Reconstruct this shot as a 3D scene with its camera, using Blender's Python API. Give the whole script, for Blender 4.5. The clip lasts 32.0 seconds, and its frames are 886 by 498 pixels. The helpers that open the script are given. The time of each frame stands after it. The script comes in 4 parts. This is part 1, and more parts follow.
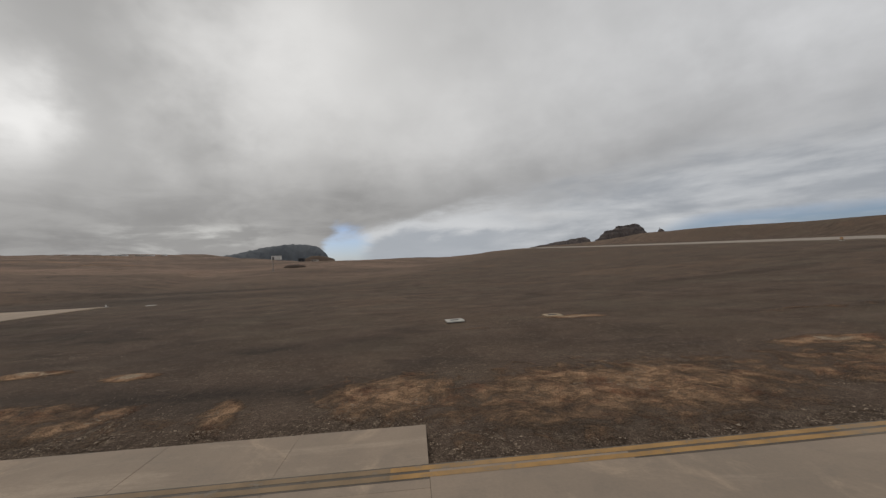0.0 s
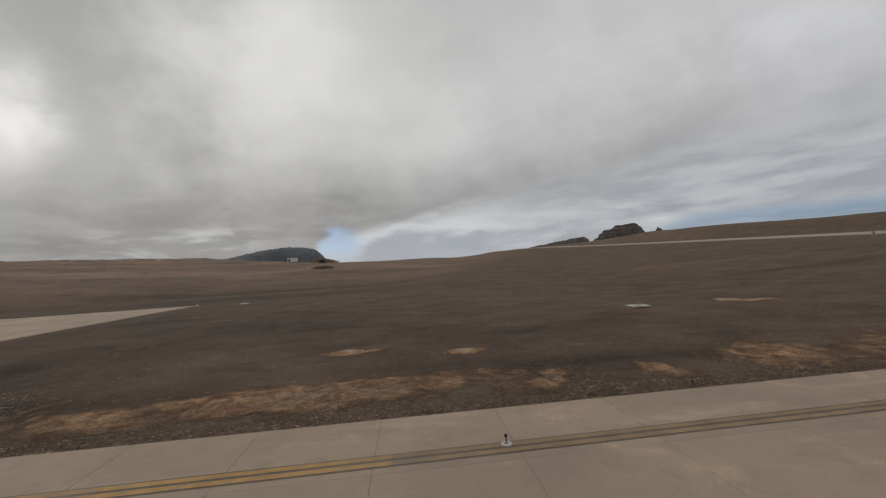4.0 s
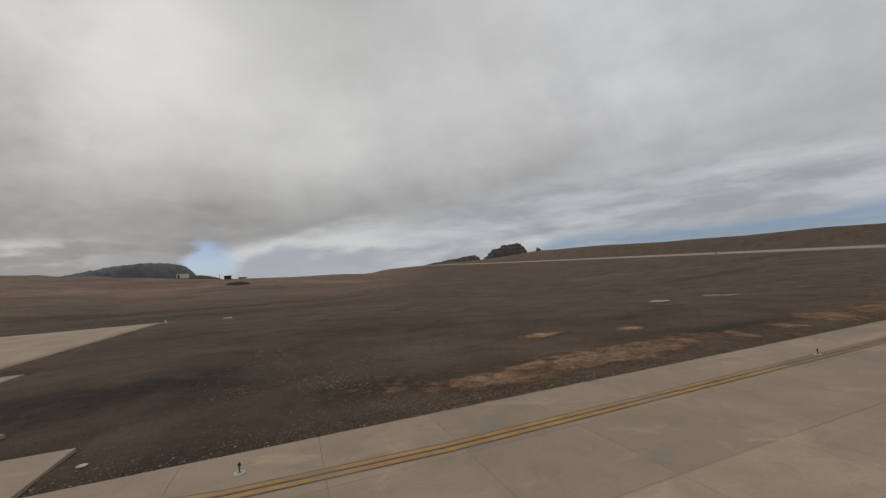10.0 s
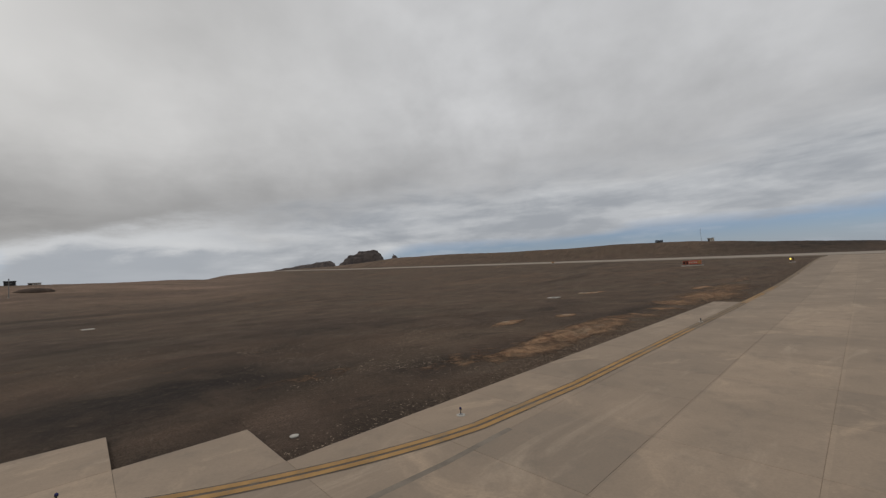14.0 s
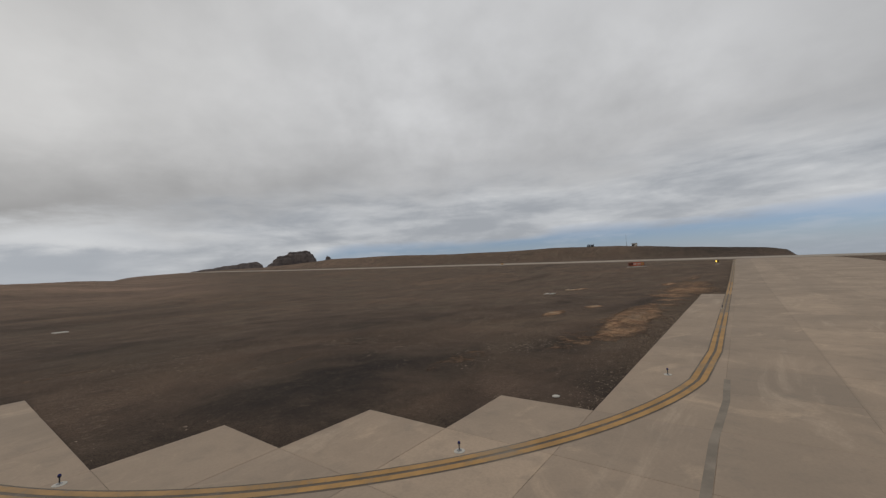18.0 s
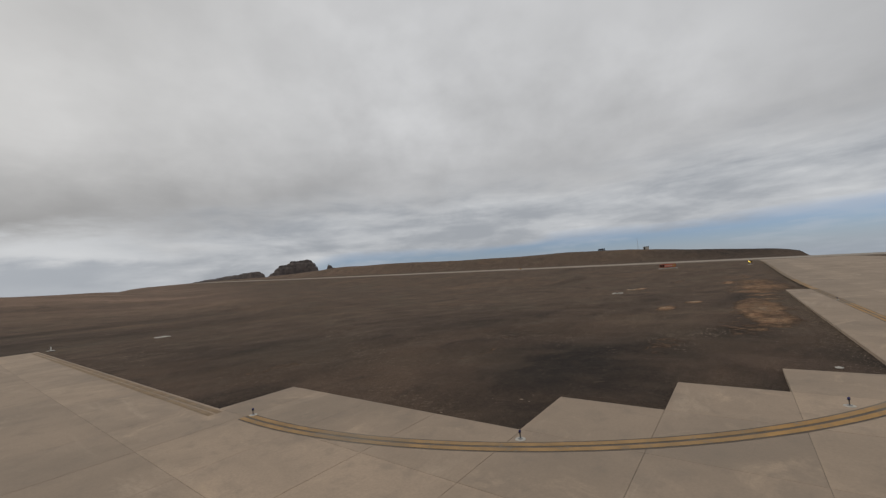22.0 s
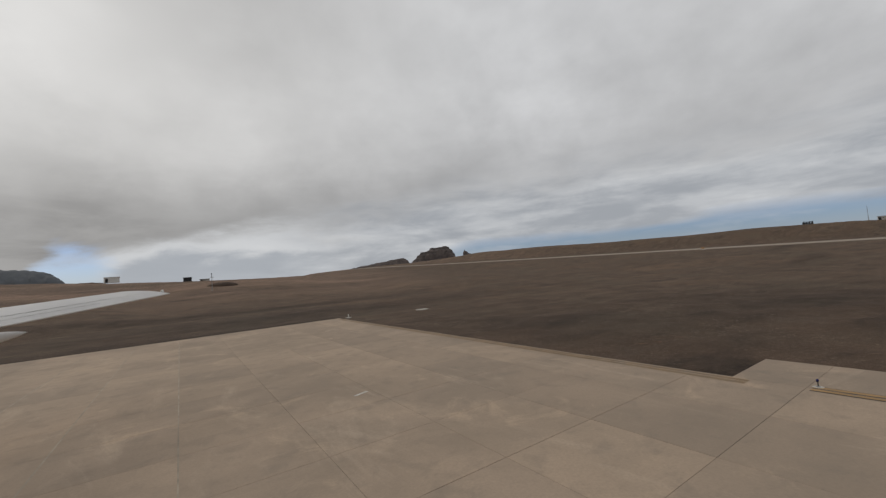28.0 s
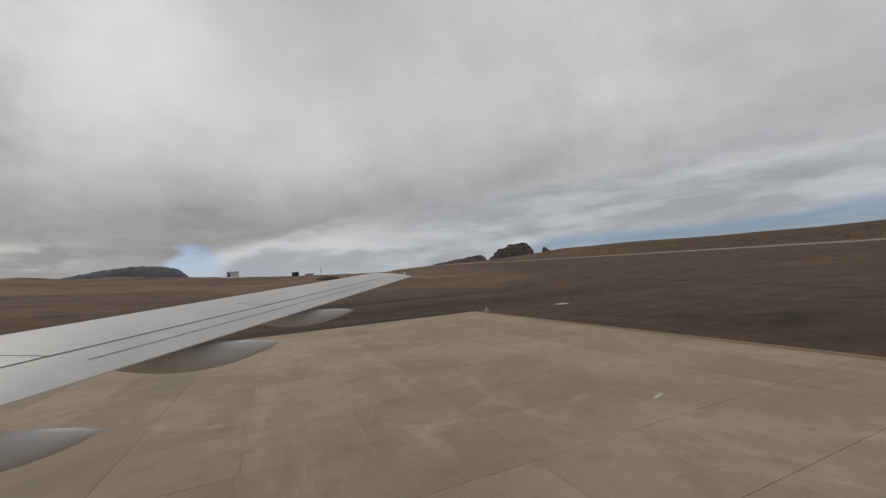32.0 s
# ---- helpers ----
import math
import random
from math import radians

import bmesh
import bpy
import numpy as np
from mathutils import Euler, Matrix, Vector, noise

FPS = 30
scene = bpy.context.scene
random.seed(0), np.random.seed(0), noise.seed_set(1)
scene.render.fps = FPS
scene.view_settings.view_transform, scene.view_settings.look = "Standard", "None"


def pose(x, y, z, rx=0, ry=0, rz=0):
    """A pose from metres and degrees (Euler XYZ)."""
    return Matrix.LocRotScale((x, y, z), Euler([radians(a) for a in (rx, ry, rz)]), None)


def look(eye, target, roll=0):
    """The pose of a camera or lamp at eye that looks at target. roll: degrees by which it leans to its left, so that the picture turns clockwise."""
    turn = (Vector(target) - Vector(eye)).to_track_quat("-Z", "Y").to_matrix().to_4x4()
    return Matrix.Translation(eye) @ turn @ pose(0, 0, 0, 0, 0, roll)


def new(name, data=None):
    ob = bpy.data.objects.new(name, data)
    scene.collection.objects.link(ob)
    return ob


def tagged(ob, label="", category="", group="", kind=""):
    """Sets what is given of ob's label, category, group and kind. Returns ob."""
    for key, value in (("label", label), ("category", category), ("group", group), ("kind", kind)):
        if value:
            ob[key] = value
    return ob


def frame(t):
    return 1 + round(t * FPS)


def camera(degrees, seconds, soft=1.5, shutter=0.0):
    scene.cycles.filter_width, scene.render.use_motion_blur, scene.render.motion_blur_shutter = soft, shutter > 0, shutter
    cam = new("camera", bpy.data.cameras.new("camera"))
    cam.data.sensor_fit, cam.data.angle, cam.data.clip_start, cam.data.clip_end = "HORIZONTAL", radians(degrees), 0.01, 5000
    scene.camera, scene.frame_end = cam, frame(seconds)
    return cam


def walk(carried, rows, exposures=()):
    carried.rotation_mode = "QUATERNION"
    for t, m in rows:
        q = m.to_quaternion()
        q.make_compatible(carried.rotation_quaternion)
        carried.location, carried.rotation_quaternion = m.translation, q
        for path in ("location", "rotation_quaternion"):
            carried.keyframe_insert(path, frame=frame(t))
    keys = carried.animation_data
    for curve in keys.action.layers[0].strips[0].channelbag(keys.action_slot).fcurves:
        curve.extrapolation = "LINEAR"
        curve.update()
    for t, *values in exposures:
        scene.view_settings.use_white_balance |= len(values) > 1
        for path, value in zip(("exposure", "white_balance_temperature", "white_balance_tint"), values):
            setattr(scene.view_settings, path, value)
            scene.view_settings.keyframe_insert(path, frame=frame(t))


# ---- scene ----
# Camera, carried behind a window of a taxiing aircraft
cam = camera(97.3, 32.0, soft=1.35)
PATH = [
    (0, 0.074, -0.286, 3.743, 0.09, 2.14, -3.01),
    (0.5, -1.681, -0.586, 3.756, 0.04, 1.91, -3.29),
    (1, -3.430, -0.880, 3.755, 0.11, 1.78, -3.55),
    (1.5, -5.162, -1.151, 3.735, 0.31, 1.88, -3.60),
    (2, -6.865, -1.378, 3.729, 0.23, 1.98, -3.68),
    (2.5, -8.517, -1.567, 3.734, -0.08, 2.05, -3.64),
    (3, -10.110, -1.734, 3.735, -0.33, 2.30, -3.69),
    (3.5, -11.643, -1.881, 3.741, -0.84, 2.33, -3.69),
    (5.5, -17.494, -2.408, 3.735, -0.55, 2.15, -3.70),
    (6, -18.904, -2.539, 3.728, -0.86, 2.19, -3.81),
    (6.5, -20.267, -2.665, 3.738, -1.26, 2.35, -4.06),
    (7, -21.578, -2.802, 3.742, -2.17, 2.69, -4.31),
    (7.5, -22.842, -2.959, 3.747, -3.75, 3.00, -4.21),
    (8, -24.066, -3.132, 3.743, -5.89, 3.47, -4.15),
    (8.5, -25.263, -3.309, 3.748, -8.37, 3.74, -4.06),
    (9, -26.436, -3.475, 3.749, -11.06, 3.74, -3.99),
    (9.5, -27.586, -3.608, 3.750, -13.89, 3.73, -4.05),
    (10, -28.717, -3.689, 3.746, -16.95, 3.81, -3.89),
    (10.5, -29.836, -3.705, 3.736, -19.82, 3.78, -3.56),
    (11, -30.945, -3.662, 3.734, -22.66, 3.73, -3.90),
    (11.5, -32.040, -3.580, 3.727, -25.30, 3.77, -4.23),
    (12, -33.108, -3.466, 3.728, -27.66, 3.85, -4.01),
    (12.5, -34.146, -3.318, 3.732, -30.52, 3.40, -3.64),
    (13, -35.168, -3.128, 3.746, -32.99, 3.44, -3.66),
    (13.5, -36.184, -2.889, 3.751, -35.38, 3.43, -3.44),
    (14, -37.199, -2.590, 3.755, -38.31, 3.38, -3.63),
    (14.5, -38.206, -2.221, 3.764, -40.51, 3.28, -3.46),
    (15, -39.201, -1.765, 3.768, -42.68, 3.27, -3.38),
    (15.5, -40.152, -1.207, 3.752, -45.02, 3.36, -3.46),
    (17.5, -43.719, 1.475, 3.736, -48.28, 3.14, -3.47),
    (18, -44.610, 2.195, 3.748, -48.17, 3.10, -3.45),
    (18.5, -45.506, 2.940, 3.756, -48.22, 3.16, -3.67),
    (19, -46.411, 3.701, 3.741, -48.09, 3.33, -3.66),
    (19.5, -47.314, 4.482, 3.742, -48.34, 3.35, -3.56),
    (20, -48.209, 5.286, 3.750, -48.15, 3.53, -3.61),
    (20.5, -49.082, 6.093, 3.758, -48.29, 3.43, -3.80),
    (21, -49.942, 6.877, 3.758, -48.53, 3.53, -3.96),
    (21.5, -50.800, 7.624, 3.748, -48.27, 3.54, -4.24),
    (22, -51.654, 8.335, 3.746, -48.59, 4.13, -4.33),
    (22.5, -52.490, 9.030, 3.743, -48.50, 4.55, -4.17),
    (23, -53.295, 9.726, 3.745, -48.17, 4.59, -4.36),
    (23.5, -54.072, 10.422, 3.748, -46.81, 4.79, -4.94),
    (24, -54.815, 11.147, 3.739, -44.13, 5.37, -6.33),
    (24.5, -55.494, 11.903, 3.763, -42.63, 5.22, -6.90),
    (26.5, -57.976, 14.926, 3.748, -36.68, 3.04, -5.44),
    (27, -58.581, 15.588, 3.745, -34.97, 2.88, -5.44),
    (27.5, -59.180, 16.167, 3.735, -32.23, 3.15, -5.35),
    (28, -59.781, 16.698, 3.735, -29.67, 3.47, -4.77),
    (28.5, -60.396, 17.228, 3.733, -27.41, 3.56, -4.16),
    (29, -61.027, 17.785, 3.744, -25.23, 3.56, -4.61),
    (29.5, -61.666, 18.347, 3.744, -24.01, 3.62, -4.28),
    (30, -62.304, 18.900, 3.743, -22.62, 3.36, -4.07),
    (30.5, -62.936, 19.437, 3.743, -20.85, 3.34, -4.05),
    (31, -63.562, 19.958, 3.742, -19.98, 3.22, -3.95),
    (31.5, -64.182, 20.468, 3.740, -19.24, 3.48, -4.25),
    (32, -64.797, 20.971, 3.741, -18.73, 3.92, -4.49),
]


def carried_pose(x, y, z, yaw, pitch, roll):
    ahead = Vector((-math.sin(radians(yaw)) * math.cos(radians(pitch)), math.cos(radians(yaw)) * math.cos(radians(pitch)), math.sin(radians(pitch))))
    eye = Vector((x, y, z))
    return look(eye, eye + ahead, roll)


walk(cam, [(t, carried_pose(x, y, z, yaw, pitch, roll)) for t, x, y, z, yaw, pitch, roll in PATH], [(0.0, -0.03), (7.0, -0.06), (13.0, -0.06), (18.0, 0.0), (28.0, 0.0), (32.0, -0.06)])

S = 1.1  # plan units to metres


def P(x, y, z=0.0):
    return Vector((x * S, y * S, z * S))


# ---- sky and sun: a broken stratocumulus deck over a clear band at the horizon ----
class Net:
    """Short hand for building node trees."""

    def __init__(self, tree):
        self.tree = tree

    def add(self, kind, **props):
        node = self.tree.nodes.new(kind)
        for key, value in props.items():
            setattr(node, key, value)
        return node

    def link(self, a, b):
        self.tree.links.new(a, b)

    def put(self, socket, value):
        if isinstance(value, bpy.types.NodeSocket):
            self.link(value, socket)
        else:
            socket.default_value = value

    def math(self, op, a, b=0.0, c=0.0, clamp=False):
        node = self.add("ShaderNodeMath", operation=op, use_clamp=clamp)
        for n, v in enumerate((a, b, c)):
            self.put(node.inputs[n], v)
        return node.outputs[0]

    def noise(self, vector, scale, detail=4.0, rough=0.5, distort=0.0):
        node = self.add("ShaderNodeTexNoise")
        if vector is not None:
            self.link(vector, node.inputs["Vector"])
        for key, v in (("Scale", scale), ("Detail", detail), ("Roughness", rough), ("Distortion", distort)):
            self.put(node.inputs[key], v)
        return node.outputs["Fac"]

    def cells(self, vector, scale):
        """Pebble-sized cells: a random value for each, and the distance from its middle."""
        node = self.add("ShaderNodeTexVoronoi")
        self.link(vector, node.inputs["Vector"])
        node.inputs["Scale"].default_value = scale
        apart = self.add("ShaderNodeSeparateColor")
        self.link(node.outputs["Color"], apart.inputs[0])
        return apart.outputs[0], node.outputs["Distance"]

    def ramp(self, fac, low, high, a=0.0, b=1.0, smooth=True):
        node = self.add("ShaderNodeMapRange", interpolation_type="SMOOTHSTEP" if smooth else "LINEAR")
        for n, v in enumerate((fac, low, high, a, b)):
            self.put(node.inputs[n], v)
        return node.outputs[0]

    def mix(self, fac, a, b, blend="MIX"):
        node = self.add("ShaderNodeMix", data_type="RGBA", blend_type=blend)
        self.put(node.inputs[0], fac)
        for n, v in ((6, a), (7, b)):
            self.put(node.inputs[n], (*v, 1.0) if isinstance(v, tuple) and len(v) == 3 else v)
        return node.outputs[2]

    def vec(self, x, y, z):
        node = self.add("ShaderNodeCombineXYZ")
        for n, v in enumerate((x, y, z)):
            self.put(node.inputs[n], v)
        return node.outputs[0]


SUN_AZ, SUN_EL = -42.0, 38.0
world = bpy.data.worlds.new("sky")
scene.world = world
world.use_nodes = True
world.node_tree.nodes.clear()
W = Net(world.node_tree)
way = W.add("ShaderNodeTexCoord").outputs["Generated"]
split = W.add("ShaderNodeSeparateXYZ")
W.link(way, split.inputs[0])
dx, dy, dz = split.outputs
az = W.math("MULTIPLY", W.math("ARCTAN2", dx, dy), 57.29578)
el = W.math("MULTIPLY", W.math("ARCSINE", dz), 57.29578)
nishita = W.add("ShaderNodeTexSky", sky_type="NISHITA", sun_disc=False, sun_elevation=radians(SUN_EL), sun_rotation=radians(SUN_AZ), altitude=300.0, dust_density=1.0)
blue = W.mix(1.0, nishita.outputs[0], (0.049, 0.059, 0.086), "MULTIPLY")
squat = W.vec(dx, dy, W.math("MULTIPLY", dz, 1.35))
low = W.vec(W.math("MULTIPLY", az, 0.05), W.math("MULTIPLY", el, 0.16), 3.0)
streak = W.vec(W.math("MULTIPLY", az, 0.055), W.math("MULTIPLY", el, 0.27), 7.0)
n_big = W.noise(squat, 1.5, 2.0, 0.45, 0.1)
n_mid = W.noise(squat, 3.6, 4.0, 0.5, 0.15)
n_fine = W.noise(squat, 10.0, 5.0, 0.55, 0.1)
n_low = W.noise(low, 1.0, 7.0, 0.58, 0.25)
n_puff = W.noise(low, 2.1, 7.0, 0.58, 0.35)
n_str = W.noise(streak, 1.25, 6.0, 0.55, 0.15)


def off(noise_out, amount):
    return W.math("MULTIPLY", W.math("SUBTRACT", noise_out, 0.5), amount)


az_w = W.math("ADD", az, W.math("ADD", off(n_mid, 22.0), off(n_fine, 8.0)))
el_w = W.math("ADD", el, W.math("ADD", off(n_big, 16.0), off(n_fine, 7.0)))


def swell(az0, el0, wide, tall, amount):
    """A soft swell of brighter or darker cloud round one direction."""
    u = W.math("POWER", W.math("DIVIDE", W.math("SUBTRACT", az_w, az0), wide), 2.0)
    v = W.math("POWER", W.math("DIVIDE", W.math("SUBTRACT", el_w, el0), tall), 2.0)
    return W.math("MULTIPLY", W.math("EXPONENT", W.math("MULTIPLY", W.math("ADD", u, v), -1.0)), amount)


# the deck: soft swells, thin and bright towards the hidden sun, heavier towards its base
lum = W.math("ADD", W.math("ADD", off(n_big, 0.26), off(n_mid, 0.20)), W.math("ADD", off(n_fine, 0.10), 0.435))
for spot in ((-19.0, 31.0, 11.0, 9.0, 0.26), (-28.0, 21.0, 8.0, 8.0, 0.17), (-50.0, 15.0, 5.5, 6.5, 0.46), (62.0, 34.0, 30.0, 17.0, 0.12), (-2.0, 22.0, 18.0, 13.0, 0.06),
             (36.0, 20.0, 12.0, 8.0, -0.045), (-42.0, 33.0, 9.0, 9.0, -0.07), (86.0, 24.0, 12.0, 7.0, 0.08), (14.0, 12.0, 22.0, 5.0, -0.05), (52.0, 22.0, 34.0, 18.0, 0.085), (10.0, 34.0, 20.0, 12.0, 0.05)):
    lum = W.math("ADD", lum, swell(*spot))
tone = W.mix(W.ramp(az, -20.0, 50.0), (1.012, 1.0, 0.982), (0.992, 1.0, 1.018))
grey = W.mix(1.0, W.vec(lum, lum, lum), tone, "MULTIPLY")
# how high the base of the deck stands, all round
knots = ((-20.5, -15.0, -6.0, 5.0), (-15.0, 14.0, 0.0, 2.6), (14.0, 34.0, 0.0, 2.6), (34.0, 80.0, 0.0, 1.2))
floor_el = -0.0
for k, (a0, a1, e0, e1) in enumerate(knots):
    rise = W.ramp(W.math("ADD", az, off(n_puff, 7.0)) if k == 0 else az, a0, a1, e0, e1)
    floor_el = rise if k == 0 else W.math("ADD", floor_el, rise)
edge = W.math("SUBTRACT", W.math("ADD", el, W.math("ADD", off(n_puff, 5.5), off(n_low, 6.0))), floor_el)
heavy = W.math("MULTIPLY", W.ramp(edge, 12.0, 0.0), W.ramp(az, 0.0, 55.0, 1.0, 0.55))
grey = W.mix(1.0, grey, W.mix(heavy, (1.0, 1.0, 1.0), (0.72, 0.72, 0.725)), "MULTIPLY")
# over the hills to the north-west the deck comes down to the ground, darkest just above it
base = W.math("MULTIPLY", W.ramp(W.math("ADD", el, off(n_mid, 12.0)), 16.0, 5.0), W.ramp(az, 0.0, -16.0))
grey = W.mix(W.math("MULTIPLY", base, 0.80), grey, W.mix(W.ramp(n_puff, 0.35, 0.65), (0.245, 0.239, 0.235), (0.36, 0.353, 0.345)))
gap = W.math("MULTIPLY", W.math("MULTIPLY", W.ramp(el, 2.0, 3.6), W.ramp(el, 7.4, 5.2)), W.math("MULTIPLY", W.ramp(az, -44.0, -36.0), W.ramp(az, -22.0, -30.0)))
grey = W.mix(W.math("MULTIPLY", gap, W.ramp(n_puff, 0.40, 0.60, 0.15, 0.95)), grey, (0.60, 0.595, 0.575))
mist = W.math("MULTIPLY", W.ramp(el, 4.5, 1.5), W.ramp(az, -18.0, -26.0))
grey = W.mix(W.math("MULTIPLY", mist, W.ramp(n_low, 0.35, 0.6, 0.25, 0.8)), grey, (0.42, 0.41, 0.40))
# under the deck: thin banks of bluish-white cloud in long streaks, with heaped heads
body = W.math("ADD", W.math("MULTIPLY", n_str, 0.62), W.math("MULTIPLY", n_puff, 0.38))
bank = W.mix(W.ramp(body, 0.38, 0.62), (0.345, 0.365, 0.395), (0.525, 0.54, 0.56))
bank = W.mix(W.ramp(body, 0.56, 0.66, 0.0, 0.6), bank, (0.64, 0.65, 0.66))
# and clear sky low down, all along the east and in a notch beside the table mountain
clear_el = W.math("ADD", W.ramp(az, 16.0, 36.0, -2.0, 3.9), W.ramp(az, 36.0, 64.0, 0.0, 0.3))
clear = W.ramp(W.math("ADD", W.math("SUBTRACT", clear_el, el), off(n_str, 4.0)), -1.0, 1.1)
notch = W.math("MULTIPLY", W.ramp(az, -23.0, -19.0), W.ramp(W.math("ADD", az, off(n_puff, 6.0)), -10.0, -13.0))
clear = W.math("MAXIMUM", clear, W.math("MULTIPLY", notch, 0.9))
wisp = W.math("MULTIPLY", W.ramp(n_str, 0.50, 0.68), 0.45)
haze = W.mix(W.math("MULTIPLY", W.ramp(el, 4.0, -0.5, 0.12, 0.62), W.ramp(az, -6.0, 20.0, 0.35, 1.0)), W.mix(wisp, blue, (0.46, 0.49, 0.54)), (0.40, 0.435, 0.485))
heap = W.math("MULTIPLY", W.ramp(az, -15.0, -11.0), W.ramp(az, 18.0, 2.0))
head = W.ramp(W.math("ADD", W.math("ADD", el, off(n_puff, 7.0)), W.ramp(az, -13.0, -7.0, 2.0, 0.0)), 3.2, 5.2)
bank = W.mix(W.math("MULTIPLY", heap, 0.8), bank, W.mix(head, (0.40, 0.425, 0.46), (0.635, 0.645, 0.655)))
sky = W.mix(W.ramp(edge, W.ramp(az, -5.0, 30.0, -0.6, -3.0), W.ramp(az, -5.0, 30.0, 2.4, 5.0)), W.mix(clear, bank, haze), grey)
out = W.add("ShaderNodeOutputWorld")
back = W.add("ShaderNodeBackground")
W.link(sky, back.inputs[0])
back.inputs[1].default_value = 1.0
W.link(back.outputs[0], out.inputs[0])

sun = new("sun", bpy.data.lights.new("sun", "SUN"))
sun.data.energy, sun.data.angle, sun.data.color = 0.6, radians(20), (1.0, 0.96, 0.9)
sun.matrix_world = look((0, 0, 50), (-50 * math.sin(radians(SUN_AZ)), -50 * math.cos(radians(SUN_AZ)), 50 - 50 * math.tan(radians(SUN_EL))))


# ---- materials ----
def material(name, rough=0.8, metal=0.0, spec=0.3):
    m = bpy.data.materials.new(name)
    m.use_nodes = True
    net = Net(m.node_tree)
    bsdf = m.node_tree.nodes["Principled BSDF"]
    bsdf.inputs["Roughness"].default_value = rough
    bsdf.inputs["Metallic"].default_value = metal
    bsdf.inputs["Specular IOR Level"].default_value = spec
    return m, net, bsdf


def place(net):
    return net.add("ShaderNodeTexCoord").outputs["Object"]


def bump(net, bsdf, height, strength, distance):
    node = net.add("ShaderNodeBump")
    node.inputs["Strength"].default_value, node.inputs["Distance"].default_value = strength, distance
    net.link(height, node.inputs["Height"])
    net.link(node.outputs[0], bsdf.inputs["Normal"])


def soil_material():
    m, n, b = material("volcanic_soil", 0.95, 0, 0.1)
    p = place(n)
    apart = n.add("ShaderNodeSeparateXYZ")
    n.link(p, apart.inputs[0])
    px, py = apart.outputs[0], apart.outputs[1]
    sand = n.add("ShaderNodeAttribute", attribute_name="sand").outputs["Fac"]
    cinder = n.add("ShaderNodeAttribute", attribute_name="cinder").outputs["Fac"]
    loam = n.add("ShaderNodeAttribute", attribute_name="loam").outputs["Fac"]
    big = n.noise(p, 0.045, 5, 0.6, 0.6)
    mid = n.noise(p, 0.35, 6, 0.65, 0.4)
    fine = n.noise(p, 5.0, 6, 0.75)
    grit = n.noise(p, 28.0, 3, 0.7)
    col = n.mix(n.ramp(mid, 0.25, 0.75), (0.104, 0.076, 0.058), (0.180, 0.132, 0.099))
    col = n.mix(n.ramp(n.noise(p, 0.11, 5, 0.6, 0.5), 0.46, 0.66, 0, 0.6), col, (0.165, 0.134, 0.098))
    col = n.mix(n.ramp(big, 0.46, 0.72, 0, 0.8), col, (0.210, 0.142, 0.098))
    col = n.mix(n.math("MULTIPLY", loam, n.ramp(n.noise(p, 0.03, 6, 0.65, 0.5), 0.25, 0.60, 0.35, 1.0)), col, n.mix(n.ramp(n.noise(n.vec(n.math("MULTIPLY", px, 0.010), n.math("MULTIPLY", py, 0.05), 0.0), 1.0, 6, 0.65, 0.5), 0.38, 0.62), (0.350, 0.242, 0.178), (0.185, 0.134, 0.104)))
    drift = n.noise(n.vec(n.math("MULTIPLY", px, 0.17), n.math("MULTIPLY", py, 0.38), 0.0), 1.0, 7, 0.66, 0.3)
    col = n.mix(n.ramp(drift, 0.54, 0.68, 0, 0.60), col, (0.220, 0.170, 0.128))
    col = n.mix(n.ramp(drift, 0.48, 0.34, 0, 0.55), col, (0.062, 0.050, 0.043))
    pebbly = n.ramp(n.noise(p, 0.16, 5, 0.6, 0.3), 0.50, 0.66)
    specks = n.ramp(n.noise(n.vec(n.math("MULTIPLY", px, 5.0), n.math("MULTIPLY", py, 2.2), 0.0), 1.0, 4, 0.8), 0.56, 0.66)
    col = n.mix(n.math("MULTIPLY", pebbly, n.math("MULTIPLY", specks, 0.9)), col, (0.36, 0.295, 0.225))
    col = n.mix(n.math("MULTIPLY", cinder, n.ramp(mid, 0.80, 0.30, 0.50, 1.0)), col, (0.037, 0.032, 0.029))
    red = n.ramp(n.noise(p, 0.7, 5, 0.65, 0.6), 0.47, 0.66)
    tan = n.mix(red, (0.64, 0.400, 0.232), (0.350, 0.172, 0.096))
    pick, far_off = n.cells(p, 11.0)
    pick_small, far_small = n.cells(p, 26.0)
    grain = n.math("ADD", n.math("MULTIPLY", pick, 0.6), n.math("MULTIPLY", pick_small, 0.4))
    pebbles = n.mix(n.ramp(grain, 0.18, 0.82, 0, 1, False), (0.085, 0.060, 0.044), (0.62, 0.470, 0.330))
    pebbles = n.mix(n.ramp(far_off, 0.030, 0.062, 0, 0.75), pebbles, (0.045, 0.034, 0.027))
    verge = n.add("ShaderNodeAttribute", attribute_name="verge").outputs["Fac"]
    tan = n.mix(n.ramp(n.noise(p, 0.9, 5, 0.7, 0.4), 0.34, 0.60, 0.62, 0.14), tan, pebbles)
    keep = n.ramp(n.math("ADD", sand, n.math("MULTIPLY", n.math("SUBTRACT", n.noise(p, 1.0, 7, 0.75, 0.6), 0.5), 1.6)), 0.32, 0.72)
    keep = n.math("MULTIPLY", keep, n.math("MULTIPLY", n.ramp(sand, 0.02, 0.16), n.ramp(n.noise(p, 2.6, 6, 0.75, 0.5), 0.36, 0.54, 0.58, 1.0)))
    col = n.mix(keep, col, tan)
